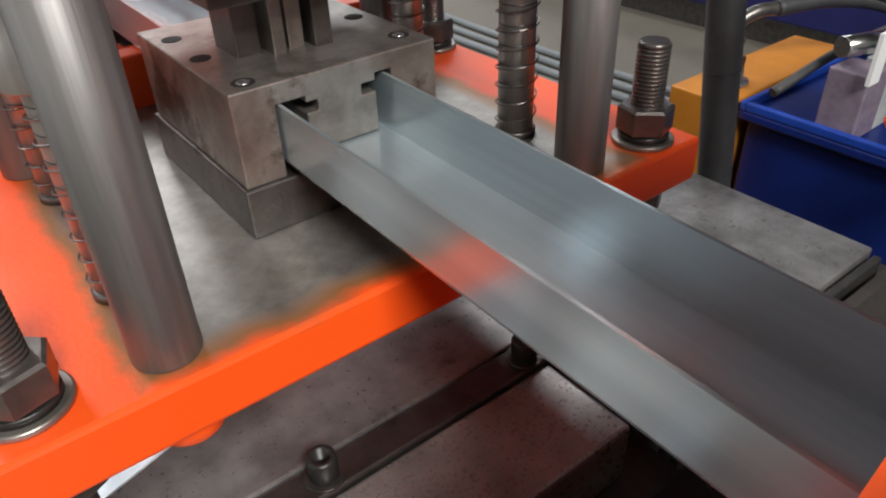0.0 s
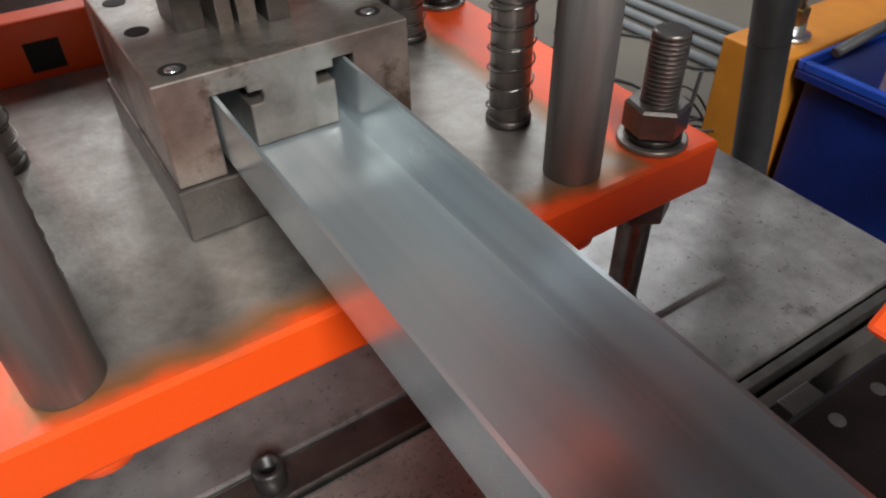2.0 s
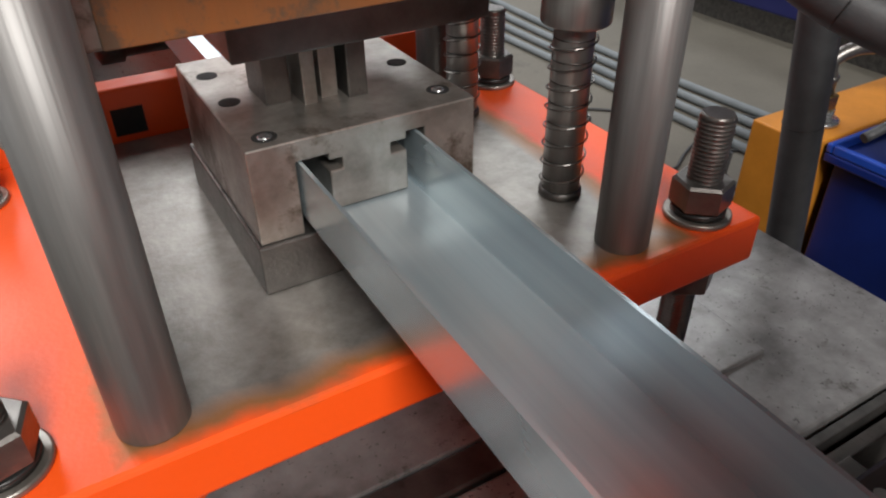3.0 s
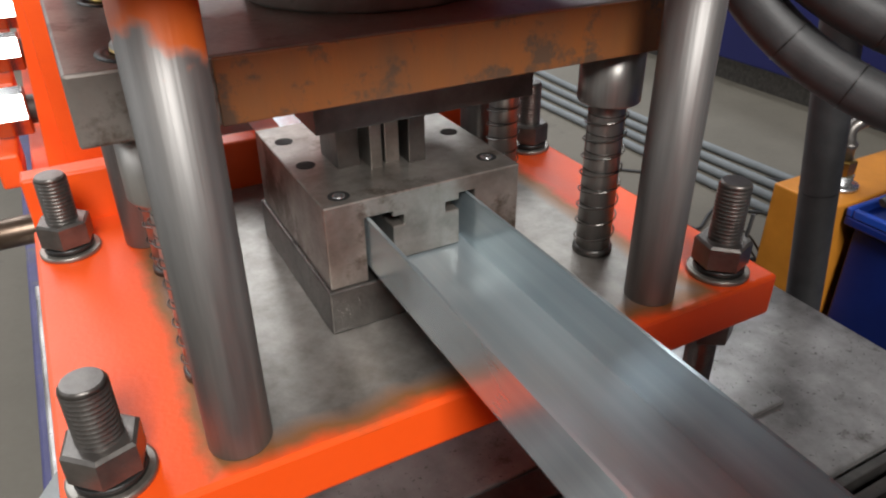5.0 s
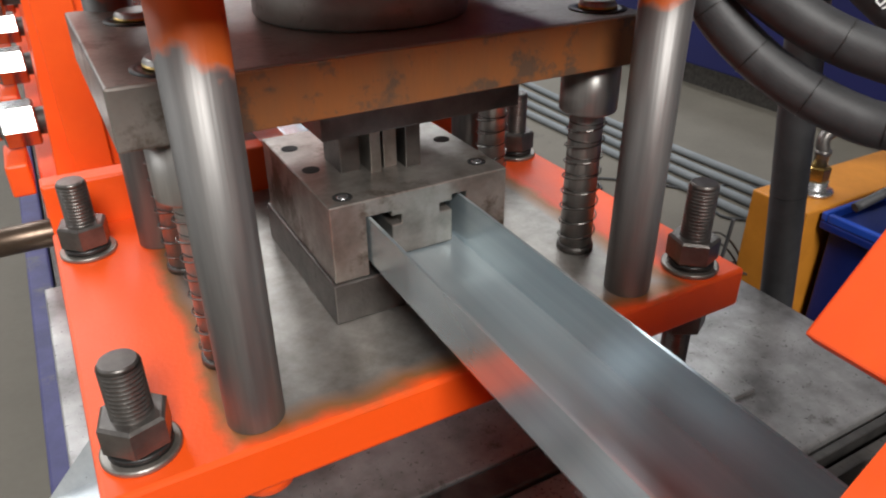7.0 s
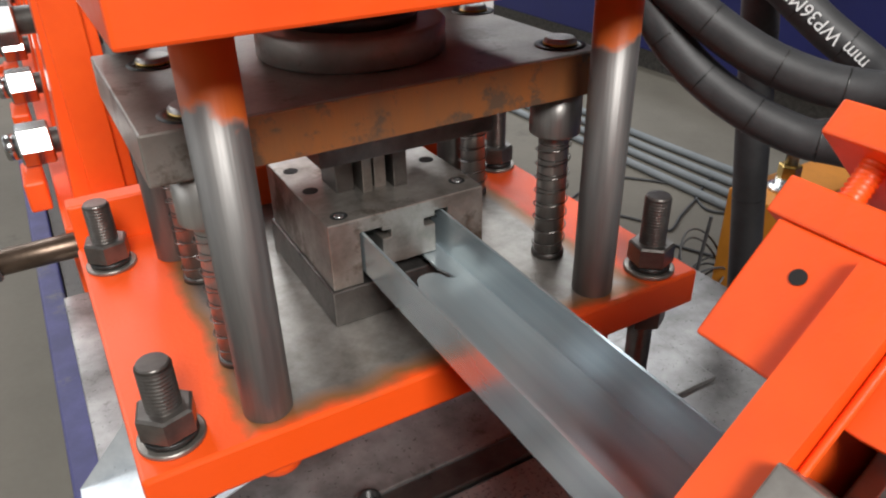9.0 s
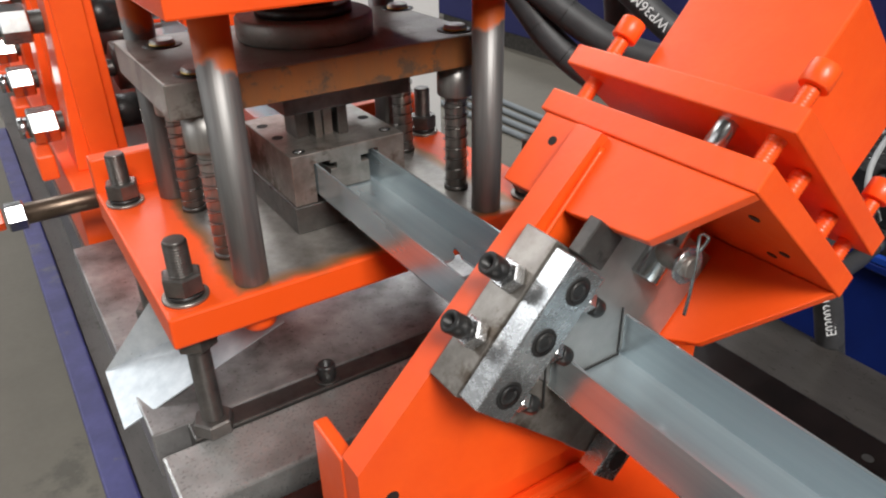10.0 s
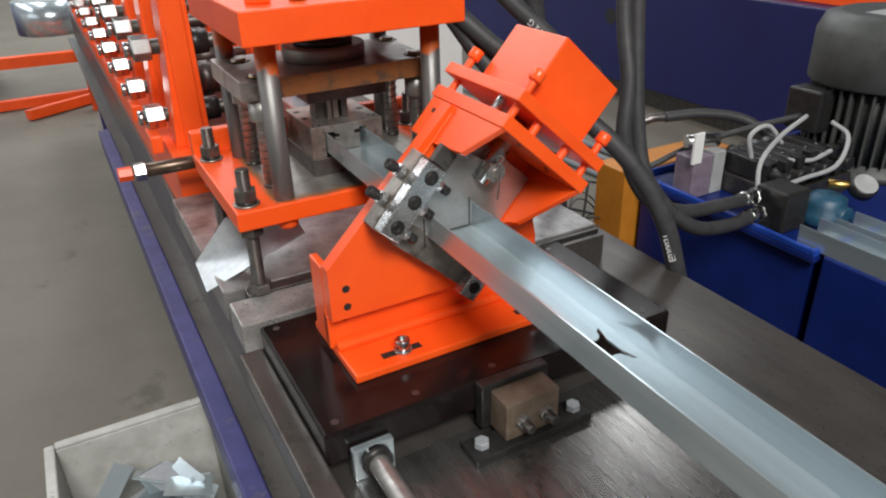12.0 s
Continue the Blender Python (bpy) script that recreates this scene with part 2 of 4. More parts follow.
def half_painted_post():
    """Turned steel whose upper end is oversprayed with orange."""
    m, t, p = nodes_of("oversprayed_post")
    co = t.nodes.new("ShaderNodeTexCoord")
    sep = t.nodes.new("ShaderNodeSeparateXYZ")
    t.links.new(co.outputs["Object"], sep.inputs[0])
    mp = t.nodes.new("ShaderNodeMapping")
    mp.inputs["Scale"].default_value = (3, 3, 0.2)
    t.links.new(co.outputs["Object"], mp.inputs[0])
    n = add(t, "ShaderNodeTexNoise", Scale=40.0, Detail=5.0)
    t.links.new(mp.outputs[0], n.inputs["Vector"])
    n2 = add(t, "ShaderNodeTexNoise", Scale=30.0, Detail=4.0)
    t.links.new(co.outputs["Object"], n2.inputs["Vector"])
    ad = t.nodes.new("ShaderNodeMath")
    ad.operation = "MULTIPLY_ADD"
    t.links.new(n2.outputs["Fac"], ad.inputs[0])
    ad.inputs[1].default_value = 0.05
    t.links.new(sep.outputs[2], ad.inputs[2])
    mr = t.nodes.new("ShaderNodeMapRange")
    mr.inputs["From Min"].default_value, mr.inputs["From Max"].default_value = 0.213, 0.219
    t.links.new(ad.outputs[0], mr.inputs[0])
    ramp = t.nodes.new("ShaderNodeValToRGB")
    ramp.color_ramp.elements[0].position, ramp.color_ramp.elements[1].position = 0.3, 0.7
    ramp.color_ramp.elements[0].color, ramp.color_ramp.elements[1].color = (0.135, 0.130, 0.126, 1), (0.235, 0.228, 0.221, 1)
    t.links.new(n.outputs["Fac"], ramp.inputs[0])
    mix = t.nodes.new("ShaderNodeMix")
    mix.data_type = "RGBA"
    t.links.new(mr.outputs[0], mix.inputs[0])
    t.links.new(ramp.outputs[0], mix.inputs[6])
    mix.inputs[7].default_value = (0.58, 0.118, 0.019, 1)
    t.links.new(mix.outputs[2], p.inputs["Base Color"])
    iv = t.nodes.new("ShaderNodeMath")
    iv.operation = "SUBTRACT"
    iv.inputs[0].default_value = 0.66
    iv.use_clamp = True
    t.links.new(mr.outputs[0], iv.inputs[1])
    t.links.new(iv.outputs[0], p.inputs["Metallic"])
    rr = t.nodes.new("ShaderNodeMapRange")
    rr.inputs["To Min"].default_value, rr.inputs["To Max"].default_value = 0.40, 0.54
    t.links.new(n.outputs["Fac"], rr.inputs[0])
    t.links.new(rr.outputs[0], p.inputs["Roughness"])
    mp2 = t.nodes.new("ShaderNodeMapping")
    mp2.inputs["Scale"].default_value = (1, 1, 0.02)
    t.links.new(co.outputs["Object"], mp2.inputs[0])
    n3 = add(t, "ShaderNodeTexNoise", Scale=260.0, Detail=2.0)
    t.links.new(mp2.outputs[0], n3.inputs["Vector"])
    bp = t.nodes.new("ShaderNodeBump")
    bp.inputs["Strength"].default_value, bp.inputs["Distance"].default_value = 0.28, 0.001
    t.links.new(n3.outputs["Fac"], bp.inputs["Height"])
    t.links.new(bp.outputs[0], p.inputs["Normal"])
    return m


TABLE.node_tree.nodes["Principled BSDF"].inputs["Specular IOR Level"].default_value = 0.25
PLATE, SPRAYED = worn_plate(), half_painted_post()


# ---- shapes ----
def box(x0, x1, y0, y1, z0, z1, bevel=0.0012, bm=None):
    b = bmesh.new()
    bmesh.ops.create_cube(b, size=1)
    for v in b.verts:
        v.co = Vector((x0 + (v.co.x + 0.5) * (x1 - x0), y0 + (v.co.y + 0.5) * (y1 - y0), z0 + (v.co.z + 0.5) * (z1 - z0)))
    if bevel:
        bmesh.ops.bevel(b, geom=b.edges[:], offset=bevel, segments=2, profile=0.5, affect="EDGES", clamp_overlap=True)
    return join(bm, b)


def join(bm, b):
    if bm is None:
        return b
    me = bpy.data.meshes.new("joined")
    b.to_mesh(me)
    b.free()
    bm.from_mesh(me)
    bpy.data.meshes.remove(me)
    return bm


def lathe(profile, at=(0, 0, 0), axis=(0, 0, 1), seg=32, bm=None, flat=False):
    """Turn (radius, height) pairs about an axis through the point at."""
    b = bmesh.new()
    rings = []
    for r, h in profile:
        rings.append([b.verts.new((r * math.cos(2 * math.pi * i / seg), r * math.sin(2 * math.pi * i / seg), h)) for i in range(seg)])
    for a, c in zip(rings, rings[1:]):
        for i in range(seg):
            f = b.faces.new((a[i], a[(i + 1) % seg], c[(i + 1) % seg], c[i]))
            f.smooth = not flat
    b.faces.new(list(reversed(rings[0])))
    b.faces.new(rings[-1])
    m = Matrix.Translation(at) @ Vector(axis).to_track_quat("Z", "Y").to_matrix().to_4x4()
    bmesh.ops.transform(b, matrix=m, verts=b.verts[:])
    bmesh.ops.recalc_face_normals(b, faces=b.faces[:])
    return join(bm, b)


def rod(p0, p1, r, chamfer=0.0008, seg=32, bm=None):
    p0, p1 = Vector(p0), Vector(p1)
    n = (p1 - p0).length
    return lathe([(r - chamfer, 0), (r, chamfer), (r, n - chamfer), (r - chamfer, n)], p0, p1 - p0, seg, bm)


def hexagon(at, axis, flats, height, bm=None, turn=0.0):
    """A chamfered hexagon nut or bolt head."""
    r, c = flats / 2 / math.cos(math.pi / 6), flats * 0.05
    b = bmesh.new()
    rings = []
    for rad, h in ((r * 0.9, 0), (r, c), (r, height - c), (r * 0.9, height)):
        rings.append([b.verts.new((rad * math.cos(math.pi * i / 3 + turn), rad * math.sin(math.pi * i / 3 + turn), h)) for i in range(6)])
    for a, d in zip(rings, rings[1:]):
        for i in range(6):
            b.faces.new((a[i], a[(i + 1) % 6], d[(i + 1) % 6], d[i]))
    b.faces.new(list(reversed(rings[0])))
    b.faces.new(rings[-1])
    m = Matrix.Translation(at) @ Vector(axis).to_track_quat("Z", "Y").to_matrix().to_4x4()
    bmesh.ops.transform(b, matrix=m, verts=b.verts[:])
    return join(bm, b)


def threaded(p0, p1, r, pitch=0.003, seg=24, bm=None):
    """A rod with ring-shaped thread crests and a chamfered end."""
    p0, p1 = Vector(p0), Vector(p1)
    n = (p1 - p0).length
    prof, h = [(r * 0.9, 0)], 0.0
    while h < n - pitch * 1.5:
        prof += [(r, h + pitch * 0.35), (r, h + pitch * 0.5), (r * 0.85, h + pitch * 0.85)]
        h += pitch
    prof += [(r * 0.99, n - 0.0025), (r * 0.84, n)]
    return lathe(prof, p0, p1 - p0, seg, bm)


def smooth_line(points, steps=10):
    pts = [Vector(p) for p in points]
    pts = [pts[0] * 2 - pts[1]] + pts + [pts[-1] * 2 - pts[-2]]
    out = []
    for i in range(1, len(pts) - 2):
        a, b, c, d = pts[i - 1:i + 3]
        for k in range(steps):
            u = k / steps
            out.append(0.5 * (2 * b + (c - a) * u + (2 * a - 5 * b + 4 * c - d) * u * u + (3 * b - a - 3 * c + d) * u ** 3))
    out.append(pts[-2])
    return out


def tube(points, r, seg=16, steps=10, bm=None, curve=True):
    """A round bar or hose along a smooth line."""
    line = smooth_line(points, steps) if curve else [Vector(p) for p in points]
    b = bmesh.new()
    rings, side = [], None
    for i, q in enumerate(line):
        way = (line[min(i + 1, len(line) - 1)] - line[max(i - 1, 0)]).normalized()
        if side is None:
            side = way.orthogonal().normalized()
        side = (side - way * side.dot(way)).normalized()
        up = way.cross(side)
        rings.append([b.verts.new(q + r * (math.cos(2 * math.pi * k / seg) * side + math.sin(2 * math.pi * k / seg) * up)) for k in range(seg)])
    for a, c in zip(rings, rings[1:]):
        for k in range(seg):
            b.faces.new((a[k], a[(k + 1) % seg], c[(k + 1) % seg], c[k])).smooth = seg > 6
    b.faces.new(list(reversed(rings[0])))
    b.faces.new(rings[-1])
    return join(bm, b)


def prism(poly, place, depth, bevel=0.0, bm=None):
    """A flat polygon (u, v) put into space by place(u, v) and pushed through by the vector depth."""
    b = bmesh.new()
    vs = [b.verts.new(place(u, v)) for u, v in poly]
    f = b.faces.new(vs)
    ext = bmesh.ops.extrude_face_region(b, geom=[f])
    for v in ext["geom"]:
        if isinstance(v, bmesh.types.BMVert):
            v.co += Vector(depth)
    bmesh.ops.recalc_face_normals(b, faces=b.faces[:])
    if bevel:
        bmesh.ops.bevel(b, geom=b.edges[:], offset=bevel, segments=2, profile=0.5, affect="EDGES", clamp_overlap=True)
    return join(bm, b)


def coil(at, r, wire, pitch, height, bm=None, seg=6):
    turns = height / pitch
    n = int(turns * 20)
    pts = [(at[0] + r * math.cos(2 * math.pi * turns * i / n), at[1] + r * math.sin(2 * math.pi * turns * i / n), at[2] + height * i / n) for i in range(n + 1)]
    return tube(pts, wire, seg, bm=bm, curve=False)


def thing(name, at, label, category, group="", kind=""):
    """An empty at the base of a thing."""
    e = new(name)
    e.location = at
    e.empty_display_size = 0.05
    e["home"] = list(at)
    return tagged(e, label, category, group, kind)


def home_of(ob):
    at = Vector((0, 0, 0))
    while ob:
        at += Vector(ob.location)
        ob = ob.parent
    return at


def part(name, bm, material, parent, label=""):
    """Link a bmesh, given in world places, as one mesh under a thing or a part."""
    off = home_of(parent)
    bmesh.ops.translate(bm, vec=-off, verts=bm.verts[:])
    me = bpy.data.meshes.new(name)
    bm.to_mesh(me)
    bm.free()
    me.materials.append(material)
    ob = new(name, me)
    ob.parent = parent
    return tagged(ob, label) if label else ob


def solid(name, bm, material, at, label="", category="", group="", kind=""):
    """A thing that is one mesh, with its origin at the given place."""
    bmesh.ops.translate(bm, vec=-Vector(at), verts=bm.verts[:])
    me = bpy.data.meshes.new(name)
    bm.to_mesh(me)
    bm.free()
    me.materials.append(material)
    ob = new(name, me)
    ob.location = at
    return tagged(ob, label, category, group, kind)


# ---- hall ----
def build_hall():
    solid("floor", box(-9, 11, -9, 14, -0.2, 0.0, 0), CONCRETE, (0, 0, -0.2), "worn grey-brown concrete factory floor", "floor", kind="structure")
    solid("wall_north", box(-9, 11, 14, 14.2, 0, 6, 0), WALL, (0, 14, 0), "plain pale hall wall", "wall", kind="structure")
    solid("wall_south", box(-9, 11, -9.2, -9, 0, 6, 0), WALL, (0, -9, 0), "plain pale hall wall", "wall", kind="structure")
    solid("wall_east", box(11, 11.2, -9.2, 14.2, 0, 6, 0), WALL, (11, 0, 0), "plain pale hall wall", "wall", kind="structure")
    solid("wall_west", box(-9.2, -9, -9.2, 14.2, 0, 6, 0), WALL, (-9, 0, 0), "plain pale hall wall", "wall", kind="structure")
    # Unseen roof, added to close the hall and darken the web's reflections.
    solid("ceiling", box(-9.2, 11.2, -9.2, 14.2, 6, 6.2, 0), ROOF, (0, 0, 6), "unseen dark roof added over the hall", "ceiling", kind="structure")


# ---- machine bench ----
BED_Z, BASE_Z, LEDGE_Z = 0.745, 0.800, 0.55


def build_bench():
    b = thing("machine_bench", (0, 0, 0), "long steel machine bench with violet-blue edge rail", "bench")
    part("bed_plate", box(-0.165, 0.555, -2.6, 4.2, BED_Z - 0.03, BED_Z, 0.002), BED, b, "dark worn steel bed")
    part("bed_sheet", box(-0.140, 0.300, -2.58, -0.452, BED_Z + 0.0002, BED_Z + 0.0018, 0.0004), BEDTOP, b, "bright satin steel sheet")
    part("ledge", box(-0.200, 0.50, -2.6, 4.2, LEDGE_Z - 0.02, LEDGE_Z, 0.002), BED, b, "grey steel ledge below the top")
    part("edge_rail", box(-0.239, -0.2005, -2.6, 1.9, LEDGE_Z - 0.06, LEDGE_Z + 0.012, 0.004), PURPLE, b, "violet-blue painted edge rail")
    part("side_wall", box(-0.16, -0.145, -2.6, 4.2, LEDGE_Z, BED_Z - 0.03, 0.001), BED, b)
    part("side_wall", box(0.535, 0.55, -2.6, 4.2, 0.25, BED_Z - 0.03, 0.001), BED, b)
    for y in (-2.3, -0.9, 0.5, 1.9, 3.6):
        for x in (-0.15, 0.42):
            part("leg", box(x, x + 0.08, y, y + 0.08, 0, LEDGE_Z - 0.02, 0.003), PURPLE, b)


def build_base():
    """The thick mounting plate below the press, with its clamp groove and cap screws."""
    s = thing("mounting_plate", (0.17, 0.06, BED_Z), "thick worn steel mounting plate with clamp bars", "plate")
    part("plate", prism([(-0.183, 0.42), (-0.183, -0.030), (0.205, -0.030), (0.205, -0.138), (0.483, -0.138), (0.483, 0.42)], lambda x, y: (x, y, BED_Z), (0, 0, BASE_Z - BED_Z), 0.002), BASE, s)
    part("front_bar", box(-0.182, 0.172, -0.135, -0.058, BED_Z, BASE_Z - 0.004, 0.003), SHEEN_BAR, s, "worn front clamp bar")
    part("keeper_strip", box(-0.150, 0.180, -0.057, -0.031, BED_Z, BASE_Z - 0.001, 0.002), DARK, s, "dark keeper strip under cap screws")
    part("slide_rail", box(0.205, 0.48, -0.1485, -0.1415, BED_Z, BASE_Z - 0.004, 0.001), DARK, s)
    part("slide_rail", box(0.205, 0.48, -0.164, -0.154, BED_Z, BASE_Z - 0.010, 0.001), BED, s)
    part("stop_block", box(0.285, 0.315, -0.180, -0.165, BED_Z, BASE_Z - 0.002, 0.001), BED, s)
    part("pad", box(0.235, 0.345, -0.072, 0.02, BASE_Z, BASE_Z + 0.004, 0.0015), BASE, s)
    for x, y in ((-0.006, -0.044), (0.160, -0.045)):
        cs = part("cap_screw", lathe([(0.009, 0), (0.0095, 0.001), (0.0095, 0.015), (0.0085, 0.017), (0.0055, 0.017), (0.005, 0.008)], (x, y, BASE_Z + 0.001), (0, 0, 1), 24), BLACK, s, "black socket cap screw")
        part("washer", lathe([(0.013, 0), (0.013, 0.002)], (x, y, BASE_Z - 0.001), (0, 0, 1), 24), DARK, cs)


# ---- punch press ----
PLATE_Z = 0.95
STUDS = ((-0.1285, -0.053, 1.007), (-0.1285, 0.181, 1.008), (0.246, -0.059, 1.016), (0.257, 0.181, 1.012))
POSTS = ((-0.0710, -0.057), (0.1885, -0.057), (-0.078, 0.172), (0.205, 0.183))
PINS = ((-0.0722, 0.002), (-0.069, 0.122), (0.1925, 0.005), (0.203, 0.140))


def bolt_set(parent, x, y, top):
    st = part("stud", threaded((x, y, BASE_Z), (x, y, top), 0.0104, 0.0026), STUD, parent, "dark threaded stud")
    part("flat_washer", lathe([(0.0195, 0), (0.020, 0.0008), (0.020, 0.003), (0.019, 0.0036)], (x, y, PLATE_Z), (0, 0, 1), 32), GROUND, st)
    part("spring_washer", lathe([(0.0162, 0), (0.0162, 0.004)], (x, y, PLATE_Z + 0.0036), (0, 0, 1), 32), BLACK, st)
    part("nut", hexagon((x, y, PLATE_Z + 0.0076), (0, 0, 1), 0.0312, 0.0178, turn=0.3), STUD, st, "dark hexagon nut")
    part("lower_nut", hexagon((x, y, 0.900), (0, 0, 1), 0.0335, 0.0188, turn=0.5), STUD, st)
    part("foot_nut", hexagon((x, y, BASE_Z), (0, 0, 1), 0.0335, 0.016, turn=0.1), STUD, st)


def build_press():
    pr = thing("punch_press", (0, 0, PLATE_Z), "orange four-post hydraulic punch press with worn steel base", "press")
    part("base_plate", box(-0.1515, 0.278, -0.0815, 0.226, 0.919, PLATE_Z, 0.0025), PLATE, pr, "thick orange plate rubbed to bare steel on top")
    for x, y, top in STUDS:
        bolt_set(pr, x, y, top)
    for x, y in POSTS:
        po = part("post", lathe([(0.0151, 0), (0.0154, 0.0008), (0.0154, 0.24)], (x, y, PLATE_Z), (0, 0, 1), 40), SPRAYED, pr, "turned steel post with orange overspray at its top")
        part("post_nut", lathe([(0.006, 0), (0.013, 0.002), (0.0165, 0.006), (0.0172, 0.0188)], (x, y, 0.9), (0, 0, 1), 28), ORANGE, po)
        part("top_nut", hexagon((x, y, 1.236), (0, 0, 1), 0.034, 0.02, turn=0.2), ORANGE, po)
    part("top_plate", box(-0.116, 0.216, -0.121, 0.212, 1.190, 1.236, 0.002), ORANGE, pr, "thick orange head plate")
    part("cross_bar", box(-0.150, 0.276, 0.2265, 0.248, 0.93, 0.989, 0.002), ORANGE, pr)
    for x in (-0.035, 0.150):
        part("lock_slot", box(x, x + 0.022, 0.2258, 0.2264, 0.954, 0.974, 0), HOLE, pr, "dark square slot")
    part("fitting", lathe([(0.012, 0), (0.012, 0.012), (0.008, 0.014), (0.008, 0.03)], (-0.02, -0.07, 1.236), (0, 0, 1), 16), BRASS, pr)
    # die
    lo = part("lower_die", box(-0.002, 0.125, -0.002, 0.135, PLATE_Z, 0.979, 0.0012), DARK, pr, "dark lower die block")
    poly = [(0, .979), (0, 1.031), (.124, 1.031), (.124, .979), (.0935, .979), (.0935, 1.021), (.083, 1.021), (.083, 1.017), (.074, 1.017), (.074, 1.011), (.083, 1.011),
            (.083, .9880), (.040, .9880), (.040, 1.010), (.047, 1.010), (.047, 1.016), (.040, 1.016), (.040, 1.0195), (.0232, 1.0195), (.0232, .979)]
    up = part("upper_die", prism(poly, lambda u, v: (u, 0, v), (0, 0.132, 0), 0.0009), GROUND, pr, "ground steel die block with two flange slots")
    for x, y in ((.011, .103), (.011, .060), (.112, .066)):
        part("bolt_hole", lathe([(0.0058, 0), (0.0058, 0.0004)], (x, y, 1.0309), (0, 0, 1), 24), HOLE, up, "dark counterbored hole")
    for x, y in ((.013, .011), (.112, .018)):
        dw = part("dowel", lathe([(0.0036, 0), (0.0036, 0.0004), (0.0028, 0.0008)], (x, y, 1.0309), (0, 0, 1), 24), MILLED, up, "small bright dowel end")
        part("counterbore", lathe([(0.0062, 0), (0.0062, 0.0003)], (x, y, 1.0309), (0, 0, 1), 24), HOLE, dw, "dark ring round the dowel")
    # guide pins
    for x, y in PINS:
        g = part("guide_pin", lathe([(0.0118, 0), (0.0118, 0.178), (0.0102, 0.180)], (x, y, PLATE_Z), (0, 0, 1), 28), POST, pr, "ground guide pin with oil grooves")
        for k in range(9):
            part("oil_groove", lathe([(0.01195, 0), (0.01195, 0.0008)], (x, y, 0.962 + 0.0125 * k), (0, 0, 1), 28), DARK, g)
        part("pin_collar", lathe([(0.0135, 0), (0.0135, 0.004), (0.012, 0.005)], (x, y, PLATE_Z), (0, 0, 1), 28), DARK, g)
        part("spring", coil((x, y, 0.956), 0.0133, 0.0006, 0.0118, 0.118), STUD, g, "thin wire return spring")
    # ram
    ram = part("ram_plate", box(-0.105, 0.212, -0.0205, 0.170, 1.0930, 1.1240, 0.0015), RAM, pr, "thick oil-stained steel ram plate")
    part("ram_edge", box(-0.048, 0.2105, -0.0230, -0.0205, 1.0935, 1.1235, 0.0008), RUSTY, ram, "rust-stained front edge")
    for x, y in PINS:
        bu = part("bushing", lathe([(0.0190, 0), (0.0197, 0.001), (0.0197, 0.0350)], (x, y, 1.0580), (0, 0, 1), 32), POST, ram, "turned guide bushing")
        part("bushing_ring", lathe([(0.0185, 0), (0.0185, 0.001), (0.0125, 0.0012), (0.0125, 0.0006)], (x, y, 1.1237), (0, 0, 1), 32), BLACK, bu)
        part("pin_tip", lathe([(0.0122, 0), (0.0122, 0.002), (0.0085, 0.0022), (0.0080, 0.0012)], (x, y, 1.1247), (0, 0, 1), 28), BRASS, bu)
    part("punch_holder", box(0.004, 0.140, 0.012, 0.135, 1.0670, 1.0925, 0.001), DARK, ram, "dark punch holder block")
    part("punch", box(0.026, 0.040, 0.045, 0.075, 1.020, 1.0669, 0.0006), DARK, ram)
    part("punch", box(0.0435, 0.051, 0.036, 0.075, 1.020, 1.0669, 0.0006), GROUND, ram)
    part("punch", box(0.0545, 0.064, 0.040, 0.075, 1.020, 1.0669, 0.0006), GROUND, ram)
    part("punch", box(0.067, 0.078, 0.033, 0.075, 1.020, 1.0669, 0.0006), DARK, ram)
    part("ram_flange", lathe([(0.066, 0), (0.068, 0.002), (0.068, 0.020), (0.066, 0.022)], (0.062, 0.080, 1.1243), (0, 0, 1), 56), RAM, ram, "round dark ram flange")
    part("ram_collar", lathe([(0.048, 0), (0.048, 0.008), (0.044, 0.010)], (0.062, 0.080, 1.1463), (0, 0, 1), 48), BLACK, ram)
    part("piston_rod", lathe([(0.030, 0), (0.030, 0.040)], (0.062, 0.080, 1.152), (0, 0, 1), 40), CHROME, ram, "plated piston rod")
    return ram


# ---- moving channel ----
SLOPE, YAW = -0.022, 0.35
WEB_TOP, SHEET = 0.9868, 0.0019


def hole_outline(y):
    """A connector hole: a slot with a rounded tongue from each end, leaving four horns; y is its leading edge."""
    x0, x1, n = 0.0440, 0.0772, 0.0585
    c = (x0 + x1) / 2
    near = [(x0, y), (x0 + 0.005, y + 0.004), (x0 + 0.0075, y + 0.011), (x0 + 0.011, y + 0.0145), (c, y + 0.0155)]
    near += [(2 * c - x, v) for x, v in reversed(near[:-1])]
    waist = [(x1 - 0.002, y + 0.010), (x1 - 0.005, y + 0.019), (x1 - 0.005, y + n - 0.019), (x1 - 0.002, y + n - 0.010)]
    far = [(x, 2 * y + n - v) for x, v in reversed(near)]
    left = [(2 * c - x, v) for x, v in reversed(waist)]
    return near + waist + far + left


